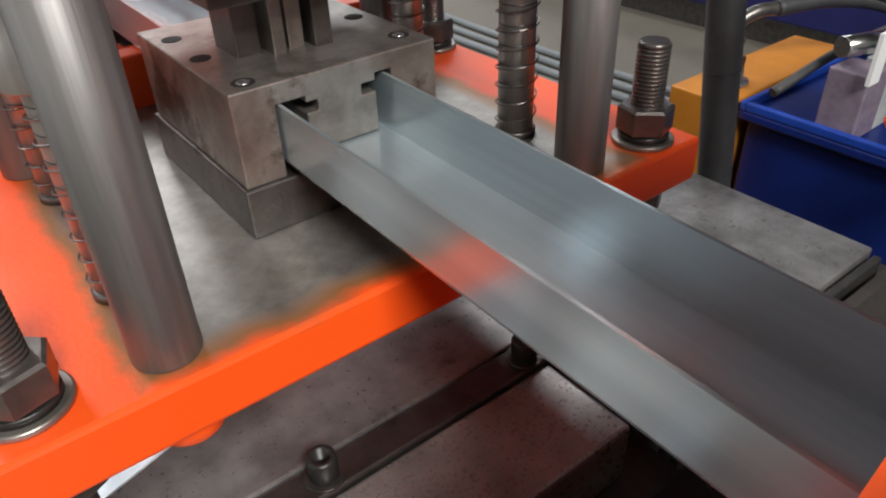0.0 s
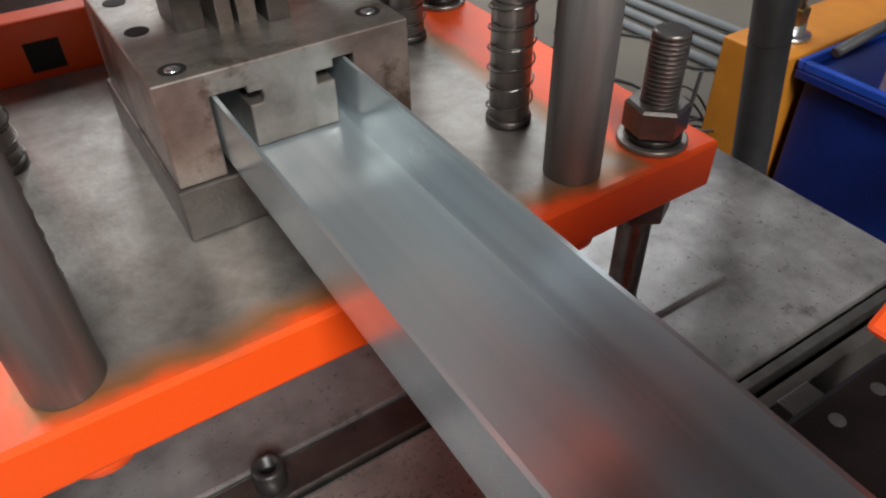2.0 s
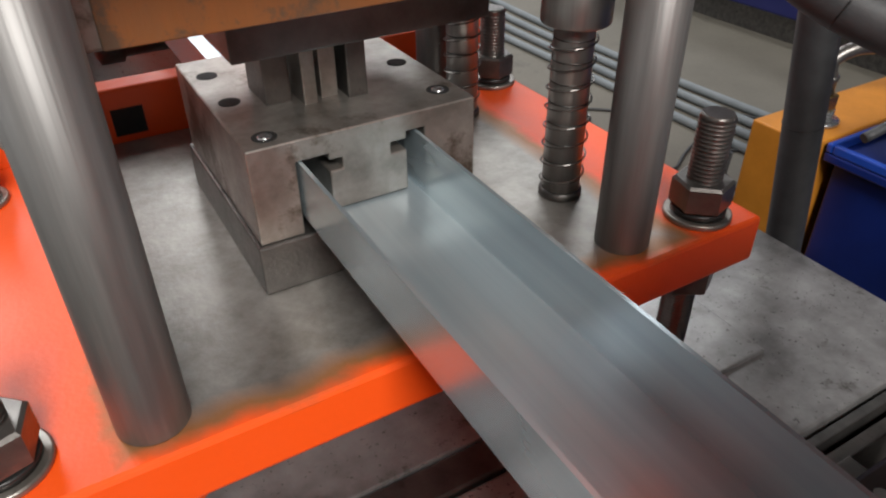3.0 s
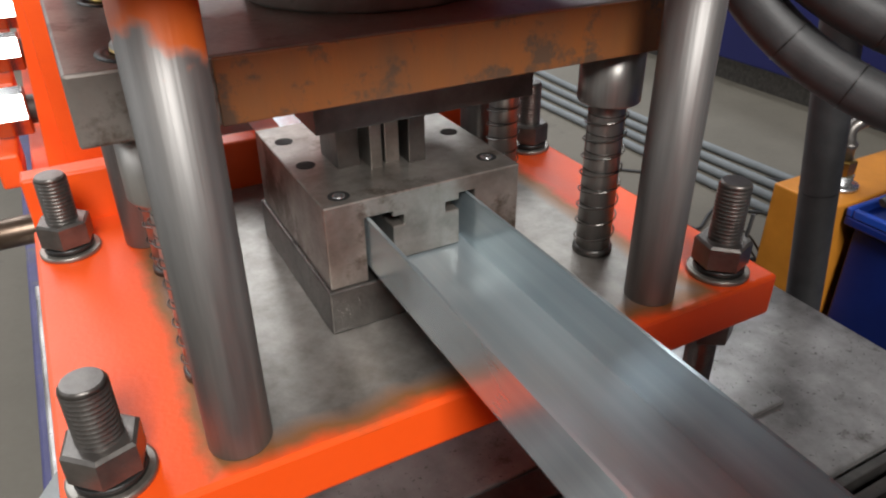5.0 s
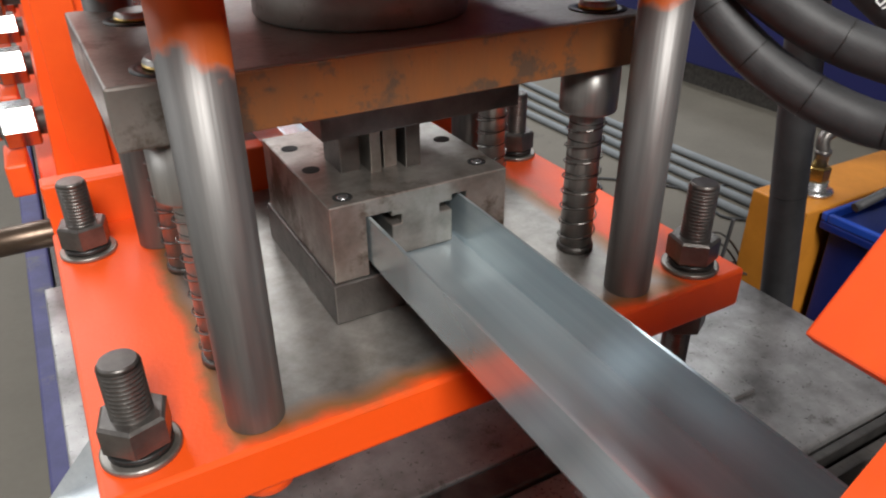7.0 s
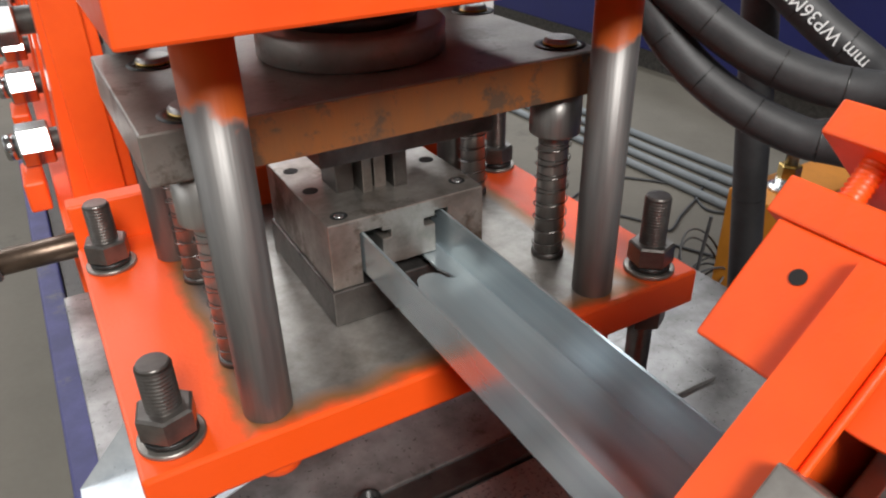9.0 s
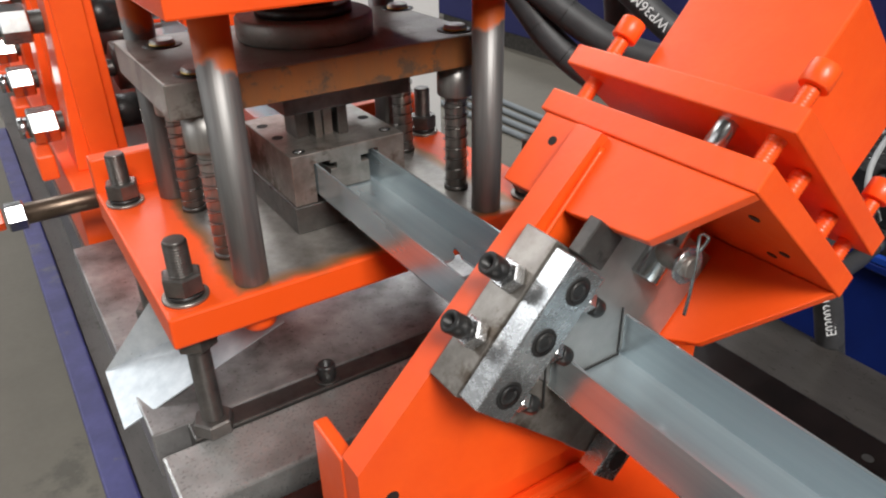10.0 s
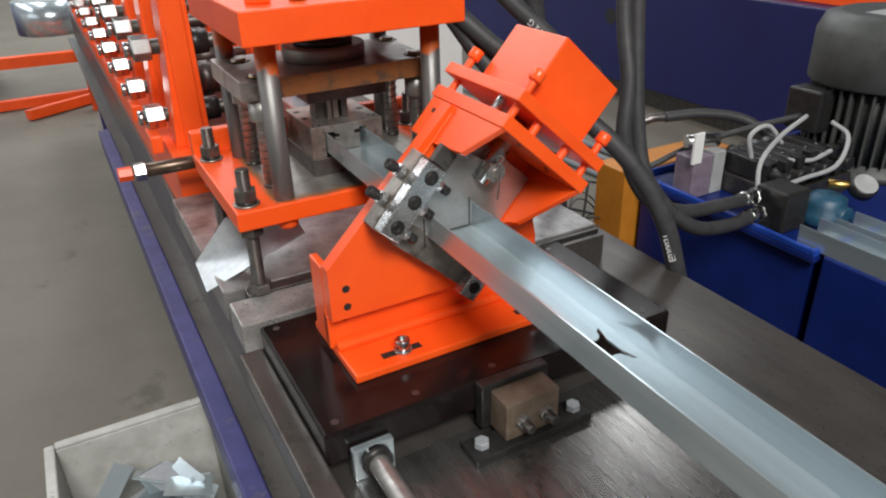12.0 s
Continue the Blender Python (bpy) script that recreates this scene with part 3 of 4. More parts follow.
def build_channel():
    y0, y1 = -1.0, 2.5
    holes = (0.031, 0.031 + 1.43)
    xl, xr, zt, zb, r = 0.0243, 0.0905, 1.0192, WEB_TOP - SHEET, 0.0035
    ch = thing("steel_channel", (0, 0, 0), "galvanised steel U channel with punched connector holes", "channel")

    def rail(flip):
        sec = []
        arc = [(r - r * math.cos(a), r - r * math.sin(a)) for a in (0, 0.5, 1.05, math.pi / 2)]
        outer = [(0, zt - zb)] + arc + [(0.012, 0)]
        inner = [(0.012, SHEET)] + [(SHEET, SHEET)] + [(SHEET, zt - zb)]
        sec = outer + inner
        return [(xl + u if not flip else xr - u, zb + v) for u, v in sec]

    for flip in (False, True):
        sec = rail(flip)
        b = bmesh.new()
        rings = [[b.verts.new((x, y, z)) for x, z in sec] for y in (y0, y1)]
        for i in range(len(sec)):
            j = (i + 1) % len(sec)
            b.faces.new((rings[0][i], rings[0][j], rings[1][j], rings[1][i]))
        b.faces.new(rings[0])
        b.faces.new(list(reversed(rings[1])))
        bmesh.ops.recalc_face_normals(b, faces=b.faces[:])
        part("flange", b, GALV, ch)
    b = bmesh.new()
    xa, xb = xl + 0.012, xr - 0.012
    cuts = [y0]
    for h in holes:
        cuts += [h - 0.02, h + 0.08]
    cuts.append(y1)
    for i in range(len(cuts) - 1):
        a, c = cuts[i], cuts[i + 1]
        w = bmesh.new()
        loops = [[(xa, a), (xb, a), (xb, c), (xa, c)]]
        if i % 2:
            loops.append(hole_outline(holes[i // 2]))
        edges = []
        for lp in loops:
            vs = [w.verts.new((x, y, zb)) for x, y in lp]
            edges += [w.edges.new((vs[k], vs[(k + 1) % len(vs)])) for k in range(len(vs))]
        bmesh.ops.triangle_fill(w, use_beauty=True, use_dissolve=False, edges=edges)
        ext = bmesh.ops.extrude_face_region(w, geom=w.faces[:], use_keep_orig=True)
        for v in ext["geom"]:
            if isinstance(v, bmesh.types.BMVert):
                v.co.z += SHEET
        b = join(b, w)
    bmesh.ops.remove_doubles(b, verts=b.verts[:], dist=0.00002)
    bmesh.ops.recalc_face_normals(b, faces=b.faces[:])
    part("web", b, GALV, ch, "galvanised web with connector holes")
    return ch


# ---- cutter ----
W = Vector((0.743, 0, -0.669))
U = Vector((0.669, 0, 0.743))
C0 = Vector((0.0565, 0.006, 0.9965))


def skew(y):
    """The cylinder side of the unit stands a little askew: sideways shift with the distance from the main plate."""
    return 0.01 * max(0.0, -0.30 - y)


def tilted(u0, u1, y0, y1, w0, w1, bevel=0.0012):
    """A block along the slanted slide: u up the slide, w across it, from the channel's centre."""
    b = box(u0, u1, y0, y1, w0, w1, bevel)
    for v in b.verts:
        v.co = C0 + U * v.co.x + W * (v.co.z + skew(v.co.y)) + Vector((0, v.co.y, 0))
    bmesh.ops.recalc_face_normals(b, faces=b.faces[:])
    return b


def slid(u, y, w):
    return C0 + U * u + W * (w + skew(y)) + Vector((0, y, 0))


def build_table():
    t = thing("cutter_table", (0.1, -0.3, BED_Z), "oiled black steel table plate on guide rods", "table")
    part("table_plate", box(-0.166, 0.360, -0.450, -0.183, 0.772, 0.817, 0.004), TABLE, t)
    for x in (-0.146, -0.04, 0.07, 0.286, 0.327):
        for y in (-0.430, -0.200):
            part("tapped_hole", lathe([(0.005, 0), (0.005, 0.0005)], (x, y, 0.8168), (0, 0, 1), 16), DARK, t)
    part("runner", box(-0.200, -0.1665, -0.60, -0.182, 0.7455, 0.781, 0.003), BED, t, "grey steel side guide")
    for x in (-0.113, 0.30):
        gr = part("guide_rod", rod((x, -0.90, 0.775), (x, -0.18, 0.775), 0.0125), POST, t, "oily steel guide rod")
        part("rod_seal", lathe([(0.019, 0), (0.019, 0.012)], (x, -0.4765, 0.775), (0, 1, 0), 24), BLACK, gr)
        part("rod_block", box(x - 0.026, x + 0.026, -0.464, -0.4525, 0.7470, 0.793, 0.002), GALV, gr, "pale end block")


def build_stop():
    s = thing("stop_bracket", (0.10, -0.48, BED_Z), "rusty stop bracket bolted to the bed", "bracket")
    part("foot", box(-0.004, 0.170, -0.516, -0.478, BED_Z + 0.0019, BED_Z + 0.014, 0.002), BLACK, s)
    part("block", box(0.044, 0.122, -0.506, -0.468, BED_Z + 0.014, BED_Z + 0.068, 0.002), surface("brown_rusty_block", (0.13, 0.09, 0.06), (0.22, 0.17, 0.13), 0.55, 0.4, 40, 300, 0.15, 0.1), s)
    part("cap", box(0.032, 0.132, -0.468, -0.4515, BED_Z + 0.010, BED_Z + 0.076, 0.002), BLACK, s)
    for x in (0.014, 0.152):
        part("bolt", hexagon((x, -0.497, BED_Z + 0.014), (0, 0, 1), 0.017, 0.010), GALV_BRIGHT, s, "plated hexagon bolt")
    for x in (0.066, 0.100):
        bo = part("stop_screw", rod((x, -0.529, BED_Z + 0.040), (x, -0.506, BED_Z + 0.040), 0.006), DARK, s)
        part("screw_nut", hexagon((x, -0.514, BED_Z + 0.040), (0, 1, 0), 0.017, 0.008), MILLED, bo)


def cap_screw(parent, at, axis, r, length, head, material, label=""):
    """A socket cap screw: head outward along axis, shank inward."""
    a = Vector(axis).normalized()
    prof = [(r * 0.92, 0), (r, r * 0.08), (r, head - r * 0.1), (r * 0.9, head), (r * 0.55, head), (r * 0.5, head * 0.45)]
    h = part("cap_screw", lathe(prof, at, a, 24), material, parent, label)
    if length:
        part("shank", threaded(Vector(at) - a * length, Vector(at), r * 0.62, r * 0.25, 16), material, h)
    return h


def build_cutter():
    c = thing("cut_off_unit", (0.05, -0.33, 0.817), "orange slanted hydraulic cut-off unit on the black table", "cutter")
    fl, fr, fb = -0.0965, 0.205, -0.227
    part("foot_plate", box(fl, fr, -0.379, fb, 0.8175, 0.829, 0.002), ORANGE, c, "orange foot plate with slotted bolt holes")
    for x in (-0.021, 0.185):
        part("slot", box(x - 0.030, x + 0.026, -0.362, -0.350, 0.8288, 0.8294, 0.0), HOLE, c, "dark adjusting slot")
        s = part("foot_bolt", lathe([(0.0095, 0), (0.010, 0.001), (0.010, 0.014), (0.009, 0.015), (0.006, 0.015), (0.005, 0.007)], (x, -0.356, 0.832), (0, 0, 1), 24), CHROME, c, "bright socket cap screw")
        part("washer", lathe([(0.0125, 0), (0.0125, 0.002)], (x, -0.356, 0.8297), (0, 0, 1), 24), MILLED, s)
    part("angle_lip", box(fl, 0.204, -0.320, -0.306, 0.829, 0.841, 0.004), ORANGE, c)
    # main plate in four pieces round the passage of the channel
    def face(x, z):
        return (x - 0.005, -0.322, z - 0.009)

    deep = (0, 0.021, 0)
    part("main_plate", prism([(-0.096, 0.888), (-0.096, 0.962), (-0.001, 1.0590), (0.019, 1.0590), (0.019, 0.888)], face, deep, 0.0), ORANGE, c, "slanted orange main plate")
    part("main_plate", prism([(0.019, 0.888), (0.019, 0.979), (0.100, 0.979), (0.215, 0.930), (0.215, 0.888)], face, deep, 0.0), ORANGE, c)
    part("main_plate", prism([(-0.001, 1.0590), (0.0835, 1.1430), (0.150, 1.085), (0.090, 1.032), (0.019, 1.032), (0.019, 1.0590)], face, deep, 0.0), ORANGE, c)
    part("main_plate", prism([(0.101, 1.041), (0.1505, 1.0845), (0.201, 1.040), (0.205, 0.985), (0.2155, 0.9305), (0.101, 0.9790)], face, deep, 0.0), ORANGE, c)
    part("rear_plate", box(-0.102, 0.205, -0.3055, -0.292, 0.829, 0.8785, 0.001), ORANGE, c)
    for z in (0.922, 0.896):
        part("bore", lathe([(0.0052, 0), (0.0052, 0.0005)], (-0.079, -0.3219, z), (0, -1, 0), 20), HOLE, c)
    part("bore", lathe([(0.0052, 0), (0.0052, 0.0005)], (-0.079, -0.3056, 0.872), (0, -1, 0), 20), HOLE, c)
    part("back_rib", box(-0.102, -0.091, -0.3005, -0.256, 0.829, 0.949, 0.002), ORANGE, c)
    # housing: side cheeks, lower flange, upper flange
    left = part("cheek", prism([(0.066, -0.270), (0.1187, -0.270), (0.1187, -0.430), (0.072, -0.392), (0.066, -0.336)], lambda u, y: slid(u, y, -0.0690), W * 0.008, 0.001), ORANGE, c, "gusset cheek with a drilled hole")
    part("bore", lathe([(0.0032, 0), (0.0032, 0.0006)], slid(0.102, -0.290, -0.0689), -W, 16), HOLE, left)
    part("weld_bead", tube([slid(u, -0.330, -0.0700) for u in (-0.02, 0.02, 0.06, 0.110)], 0.0018, 8), ORANGE, c)
    part("cheek", prism([(0.030, -0.293), (0.1187, -0.293), (0.1187, -0.430), (0.045, -0.372), (0.030, -0.336)], lambda u, y: slid(u, y, 0.080), W * 0.008, 0.001), ORANGE, c, "gusset cheek")
    part("lower_flange", tilted(0.1190, 0.1355, -0.431, -0.264, -0.0700, 0.0890), ORANGE, c, "orange flange plate")
    for w, y in ((-0.02, -0.41), (0.035, -0.41), (0.052, -0.395)):
        part("tapped_hole", lathe([(0.0035, 0), (0.0035, 0.0006)], slid(0.1189, y, w), -U, 16), HOLE, c)
    part("upper_flange", tilted(0.1525, 0.1675, -0.433, -0.266, -0.0745, 0.0895), ORANGE, c, "orange cylinder flange")
    for w in (-0.060, 0.078):
        for y in (-0.418, -0.284):
            cap_screw(c, slid(0.1840, y, w), U, 0.0085, 0.052, 0.014, ORANGE, "orange painted cap screw")
    for w, y in ((-0.022, -0.420), (0.034, -0.420)):
        part("short_rod", threaded(slid(0.1358, y, w), slid(0.1523, y, w), 0.0058, 0.0026), ORANGE, c)
    part("push_rod", rod(slid(0.060, -0.352, 0.004), slid(0.1523, -0.352, 0.004), 0.013), CHROME, c, "plated push rod")
    part("indicator_rod", rod(slid(0.1358, -0.388, -0.061), slid(0.1700, -0.388, -0.061), 0.0062), CHROME, c)
    part("cylinder_box", tilted(0.1678, 0.2510, -0.405, -0.300, -0.046, 0.064, 0.0018), ORANGE, c, "orange cylinder block")
    # blade and guide blocks
    part("blade", tilted(-0.030, 0.084, -0.353, -0.3452, -0.0535, 0.0335, 0.0006), BLADE, c, "grey shear blade plate")
    part("blade_carrier", tilted(0.036, 0.104, -0.3450, -0.331, -0.030, 0.0785, 0.0008), BLADE, c)
    part("fixed_blade", tilted(-0.064, -0.0305, -0.352, -0.3285, -0.047, 0.050, 0.0008), GROUND, c)
    part("profile_slot", box(0.0290, 0.0862, -0.3479, -0.3472, 0.9800, 0.9814, 0), HOLE, c, "dark profile slot")
    part("profile_slot", box(0.0863, 0.0876, -0.3479, -0.3472, 0.9800, 1.0190, 0), HOLE, c)
    part("profile_slot", box(0.0213, 0.0226, -0.3479, -0.3472, 0.9650, 1.0050, 0), HOLE, c)
    part("fixed_blade", tilted(-0.066, -0.030, -0.349, -0.3285, 0.0505, 0.082, 0.0008), GROUND, c)
    part("guide_block", tilted(-0.060, 0.047, -0.356, -0.3285, -0.088, -0.0475, 0.001), GROUND, c, "ground guide block")
    part("upper_guide", tilted(0.0465, 0.070, -0.366, -0.3565, -0.078, -0.052, 0.001), DARK, c)
    bb = part("clamp_block", tilted(-0.058, 0.044, -0.3735, -0.3565, -0.087, -0.0545, 0.001), MILLED, c, "bright clamp block with counterbored screws")
    for u in (0.029, -0.006, -0.042):
        part("counterbore", lathe([(0.0092, 0), (0.0092, 0.0006), (0.0068, 0.0006), (0.0066, 0.0003)], slid(u, -0.3734, -0.070), (0, -1, 0), 28), HOLE, bb)
        part("socket", lathe([(0.0068, 0), (0.0068, 0.0012), (0.0038, 0.0012), (0.0034, 0.0005)], slid(u, -0.3736, -0.070), (0, -1, 0), 20), BLACK, bb)
        h = cap_screw(c, slid(u - 0.002, -0.3660, -0.0440), W, 0.0060, 0.012, 0.010, BLACK, "black adjusting screw")
        part("jam_nut", hexagon(slid(u - 0.002, -0.3660, -0.0538), W, 0.0130, 0.007), MILLED, h)
    for u in (0.015, -0.024):
        h = cap_screw(c, slid(u, -0.3440, -0.1010), -W, 0.0070, 0.012, 0.013, BLACK, "black adjusting screw")
        part("jam_nut", hexagon(slid(u, -0.3440, -0.0885), -W, 0.017, 0.009), MILLED, h)
    lb = part("lower_clamp", tilted(-0.074, -0.040, -0.366, -0.3495, 0.076, 0.104, 0.001), MILLED, c, "bright lower clamp block")
    part("counterbore", lathe([(0.0085, 0), (0.0085, 0.0006)], slid(-0.057, -0.3659, 0.091), (0, -1, 0), 24), HOLE, lb)
    # coupling pin with split pin
    cp = part("coupling_pin", rod(slid(0.080, -0.384, 0.000), slid(0.080, -0.345, 0.000), 0.0075), GROUND, c)
    part("pin_washer", lathe([(0.0125, 0), (0.0125, 0.0025)], slid(0.080, -0.378, 0.000), (0, -1, 0), 28), MILLED, cp)
    q = slid(0.080, -0.382, 0.000)
    part("split_pin", tube([q + Vector((0.002, -0.002, 0.010)), q + Vector((0.007, -0.004, 0.020)), q + Vector((0.001, -0.002, 0.023)), q + Vector((0.002, -0.002, 0.006)), q + Vector((0.001, -0.002, -0.018)), q + Vector((-0.001, -0.002, -0.034))], 0.0012, 8), CHROME, cp, "bent split pin")


# ---- bent guard sheet under the press ----
def build_sheet():
    """A bent sheet: a flat tongue sloping to the edge and a steeper wing folded up behind it."""
    tip, nose, low, fold, wing, back = [(-0.200, 0.100, 0.800), (-0.202, 0.011, 0.788), (-0.030, -0.002, 0.857), (-0.030, 0.045, 0.866), (-0.142, 0.088, 0.874), (-0.030, 0.120, 0.905)]
    ch = thing("scrap_chute", (-0.1, 0.05, 0.79), "bent bright galvanised sheet chute under the press", "chute")
    for name, corners in (("tongue", (tip, nose, low, fold)), ("wing", (tip, fold, back, wing))):
        b = bmesh.new()
        b.faces.new([b.verts.new(p) for p in corners])
        bmesh.ops.recalc_face_normals(b, faces=b.faces[:])
        bmesh.ops.solidify(b, geom=b.faces[:], thickness=0.0015)
        part(name, b, GALV_BRIGHT, ch)


# ---- roll former behind the press ----
def build_rolls():
    rails = thing("roll_former_base", (0, 1.5, BED_Z), "orange base rails of the roll former", "rail")
    part("side_rail", box(-0.160, -0.075, 0.43, 3.6, BED_Z, 0.88, 0.003), ORANGE, rails)
    part("side_rail", box(0.19, 0.27, 0.262, 3.6, BED_Z, 0.88, 0.003), ORANGE, rails)
    j = thing("jack_rod", (-0.19, 0.355, 0.86), "dark adjusting rod with plated nut and orange tip", "rod")
    part("rod", rod((-0.225, 0.355, 0.893), (-0.10, 0.355, 0.893), 0.0135), surface("brown_oiled_rod", (0.10, 0.07, 0.05), (0.17, 0.12, 0.09), 0.35, 0.8, 40, 300, 0.05, 0.1), j)
    part("nut", hexagon((-0.246, 0.355, 0.893), (1, 0, 0), 0.032, 0.022), CHROME, j)
    part("tip", hexagon((-0.275, 0.355, 0.893), (1, 0, 0), 0.024, 0.026), ORANGE, j)
    first = None
    for k in range(9):
        y = 0.545 + 0.287 * k
        if first is None:
            s = thing("roll_stand", (0, y, 0.88), "orange roll-forming stand with plated shaft nuts", "roll stand", "roll stands along the line")
            for sx in (-1, 1):
                x0 = -0.142 if sx < 0 else 0.18
                up = part("upright", prism([(x0, 0.88), (x0 + 0.075, 0.88), (x0 + 0.070, 1.30), (x0 + 0.022, 1.30), (x0 + 0.012, 1.05)], lambda x, z: (x, y - 0.045, z), (0, 0.09, 0), 0.002), ORANGE, s, "orange upright")
                part("upright_rib", box(x0 + 0.02, x0 + 0.06, y - 0.056, y - 0.0455, 0.88, 1.28, 0.002), ORANGE, up)
            for z in (0.936, 1.082):
                sh = part("shaft", rod((-0.158, y + 0.03, z), (0.20, y + 0.03, z), 0.016), DARK, s, "dark roll shaft")
                part("shaft_nut", hexagon((-0.184, y + 0.03, z), (1, 0, 0), 0.047, 0.038, turn=0.2 + z), CHROME, sh, "bright plated shaft nut")
                part("shaft_end", lathe([(0.014, 0), (0.016, 0.002), (0.016, 0.016)], (-0.199, y + 0.03, z), (1, 0, 0), 20), CHROME, sh)
                part("spacer", lathe([(0.026, 0), (0.026, 0.05)], (-0.078, y + 0.03, z), (1, 0, 0), 28), BLACK, sh, "black spacer sleeve")
            part("roll", lathe([(0.035, 0), (0.045, 0.004), (0.045, 0.028), (0.040, 0.03), (0.040, 0.10), (0.045, 0.102), (0.045, 0.126), (0.035, 0.13)], (-0.010, y + 0.03, 0.938), (1, 0, 0), 36), DARK, s, "dark forming roll")
            part("foot_block", box(-0.190, -0.166, y - 0.03, y + 0.05, 0.87, 0.908, 0.003), ORANGE, s)
            first = s
        else:
            copy_thing(first, pose(0, y, 0.88))


# ---- hydraulic unit, hoses ----
def build_tank():
    t = thing("oil_tank", (1.3, 0.0, 0), "bright blue hydraulic oil tank with rolled rim", "oil tank")
    part("body", box(0.995, 1.75, -0.25, 0.275, 0.06, 0.632, 0.004), BLUE, t)
    part("lid", box(0.975, 1.77, -0.262, 0.285, 0.6325, 0.648, 0.003), BLUE, t)
    for q in ((0.975, 1.77, -0.262, -0.250), (0.975, 1.77, 0.273, 0.285), (0.975, 0.987, -0.2495, 0.2725), (1.758, 1.77, -0.2495, 0.2725)):
        part("rim", box(*q, 0.6482, 0.664, 0.003), RIM, t, "bright blue raised rim")
    for x in (1.03, 1.66):
        for y in (-0.2, 0.2):
            part("foot", box(x, x + 0.06, y, y + 0.06, 0, 0.0595, 0.002), BLUE, t)
    v = thing("amber_pump_block", (1.05, 0.42, 0), "amber painted manifold stand beside the tank", "manifold")
    part("body", box(0.945, 1.35, 0.290, 0.405, 0.0, 0.665, 0.003), YELLOW, v)
    fl = part("port_flange", lathe([(0.034, 0), (0.034, 0.006), (0.030, 0.008), (0.022, 0.010), (0.022, 0.024)], (1.03, 0.345, 0.665), (0, 0, 1), 28), MILLED, v, "bright port flange")
    part("port_nut", hexagon((1.03, 0.345, 0.689), (0, 0, 1), 0.036, 0.026), BRASS, fl)
    part("port_neck", lathe([(0.012, 0), (0.012, 0.02), (0.014, 0.022), (0.014, 0.03)], (1.03, 0.345, 0.715), (0, 0, 1), 20), STUD, fl)
    part("elbow", tube([(1.03, 0.345, 0.735), (1.035, 0.352, 0.765), (1.065, 0.34, 0.783), (1.10, 0.325, 0.785)], 0.012, 12), STUD, v)
    part("hose_end", tube([(1.10, 0.325, 0.785), (1.20, 0.285, 0.788), (1.30, 0.23, 0.77), (1.36, 0.16, 0.72)], 0.014, 12), RUBBER, v)
    m = thing("electric_motor", (1.58, 0.035, 0.648), "upright dark grey finned electric motor with a yellow sticker", "motor")
    cx, cy = 1.58, 0.035
    part("flange", lathe([(0.175, 0), (0.175, 0.02), (0.16, 0.024), (0.16, 0.04)], (cx, cy, 0.6485), (0, 0, 1), 48), MOTOR, m)
    part("stator", lathe([(0.148, 0), (0.148, 0.20)], (cx, cy, 0.688), (0, 0, 1), 48), MOTOR, m)
    for k in range(40):
        a = 2 * math.pi * k / 40
        f = box(0.148, 0.172, -0.003, 0.003, 0.692, 0.876, 0.0008)
        bmesh.ops.rotate(f, cent=(0, 0, 0), matrix=Matrix.Rotation(a, 3, "Z"), verts=f.verts[:])
        bmesh.ops.translate(f, vec=(cx, cy, 0), verts=f.verts[:])
        part("fin", f, MOTOR, m)
    tb = part("terminal_box", box(cx - 0.215, cx - 0.150, cy + 0.02, cy + 0.12, 0.76, 0.87, 0.006), BLACK, m)
    part("supply_cable", tube([(cx - 0.215, cy + 0.07, 0.80), (cx - 0.36, cy + 0.12, 0.775), (cx - 0.50, cy + 0.16, 0.745), (cx - 0.62, cy + 0.19, 0.70)], 0.008, 10), RUBBER, tb)
    cw = part("fan_cowl", lathe([(0.182, 0), (0.186, 0.004), (0.186, 0.125), (0.170, 0.165), (0.135, 0.175)], (cx, cy, 0.880), (0, 0, 1), 56), MOTOR, m)
    part("label_plate", box(cx - 0.10, cx + 0.05, cy - 0.05, cy + 0.03, 1.0552, 1.0562, 0), CABLE, cw)
    st = bmesh.new()
    band = [(r, z) for r, z in ((0.1862, 0.968), (0.1872, 0.968), (0.1872, 0.988), (0.1862, 0.988))]
    rings = []
    for i in range(13):
        a = radians(216 + 5 * i)
        drop = 0.006 * math.sin(i * 1.9) if i in (0, 12) else 0.0
        rings.append([st.verts.new((cx + r * math.cos(a), cy + r * math.sin(a), z + drop)) for r, z in band])
    for i in range(12):
        for j in range(4):
            st.faces.new((rings[i][j], rings[i][(j + 1) % 4], rings[i + 1][(j + 1) % 4], rings[i + 1][j]))
    st.faces.new(rings[0])
    st.faces.new(list(reversed(rings[-1])))
    bmesh.ops.recalc_face_normals(st, faces=st.faces[:])
    part("sticker", st, TAPE, cw, "torn yellow sticker")
    g = thing("valve_block", (1.2, 0.03, 0.648), "cluster of black hydraulic valves with grey cables", "valve")
    random.seed(5)
    part("manifold", box(1.10, 1.36, -0.07, 0.16, 0.6485, 0.70, 0.003), DARK, g)
    for k in range(6):
        x = 1.105 + 0.043 * k
        vb = part("valve", box(x, x + 0.036, -0.02, 0.11, 0.70, 0.752, 0.004), BLACK, g)
        part("solenoid", rod((x + 0.018, -0.075, 0.728), (x + 0.018, -0.02, 0.728), 0.018, 0.003, 20), BLACK, vb)
        part("solenoid", rod((x + 0.018, 0.11, 0.728), (x + 0.018, 0.15, 0.728), 0.018, 0.003, 20), BLACK, vb)
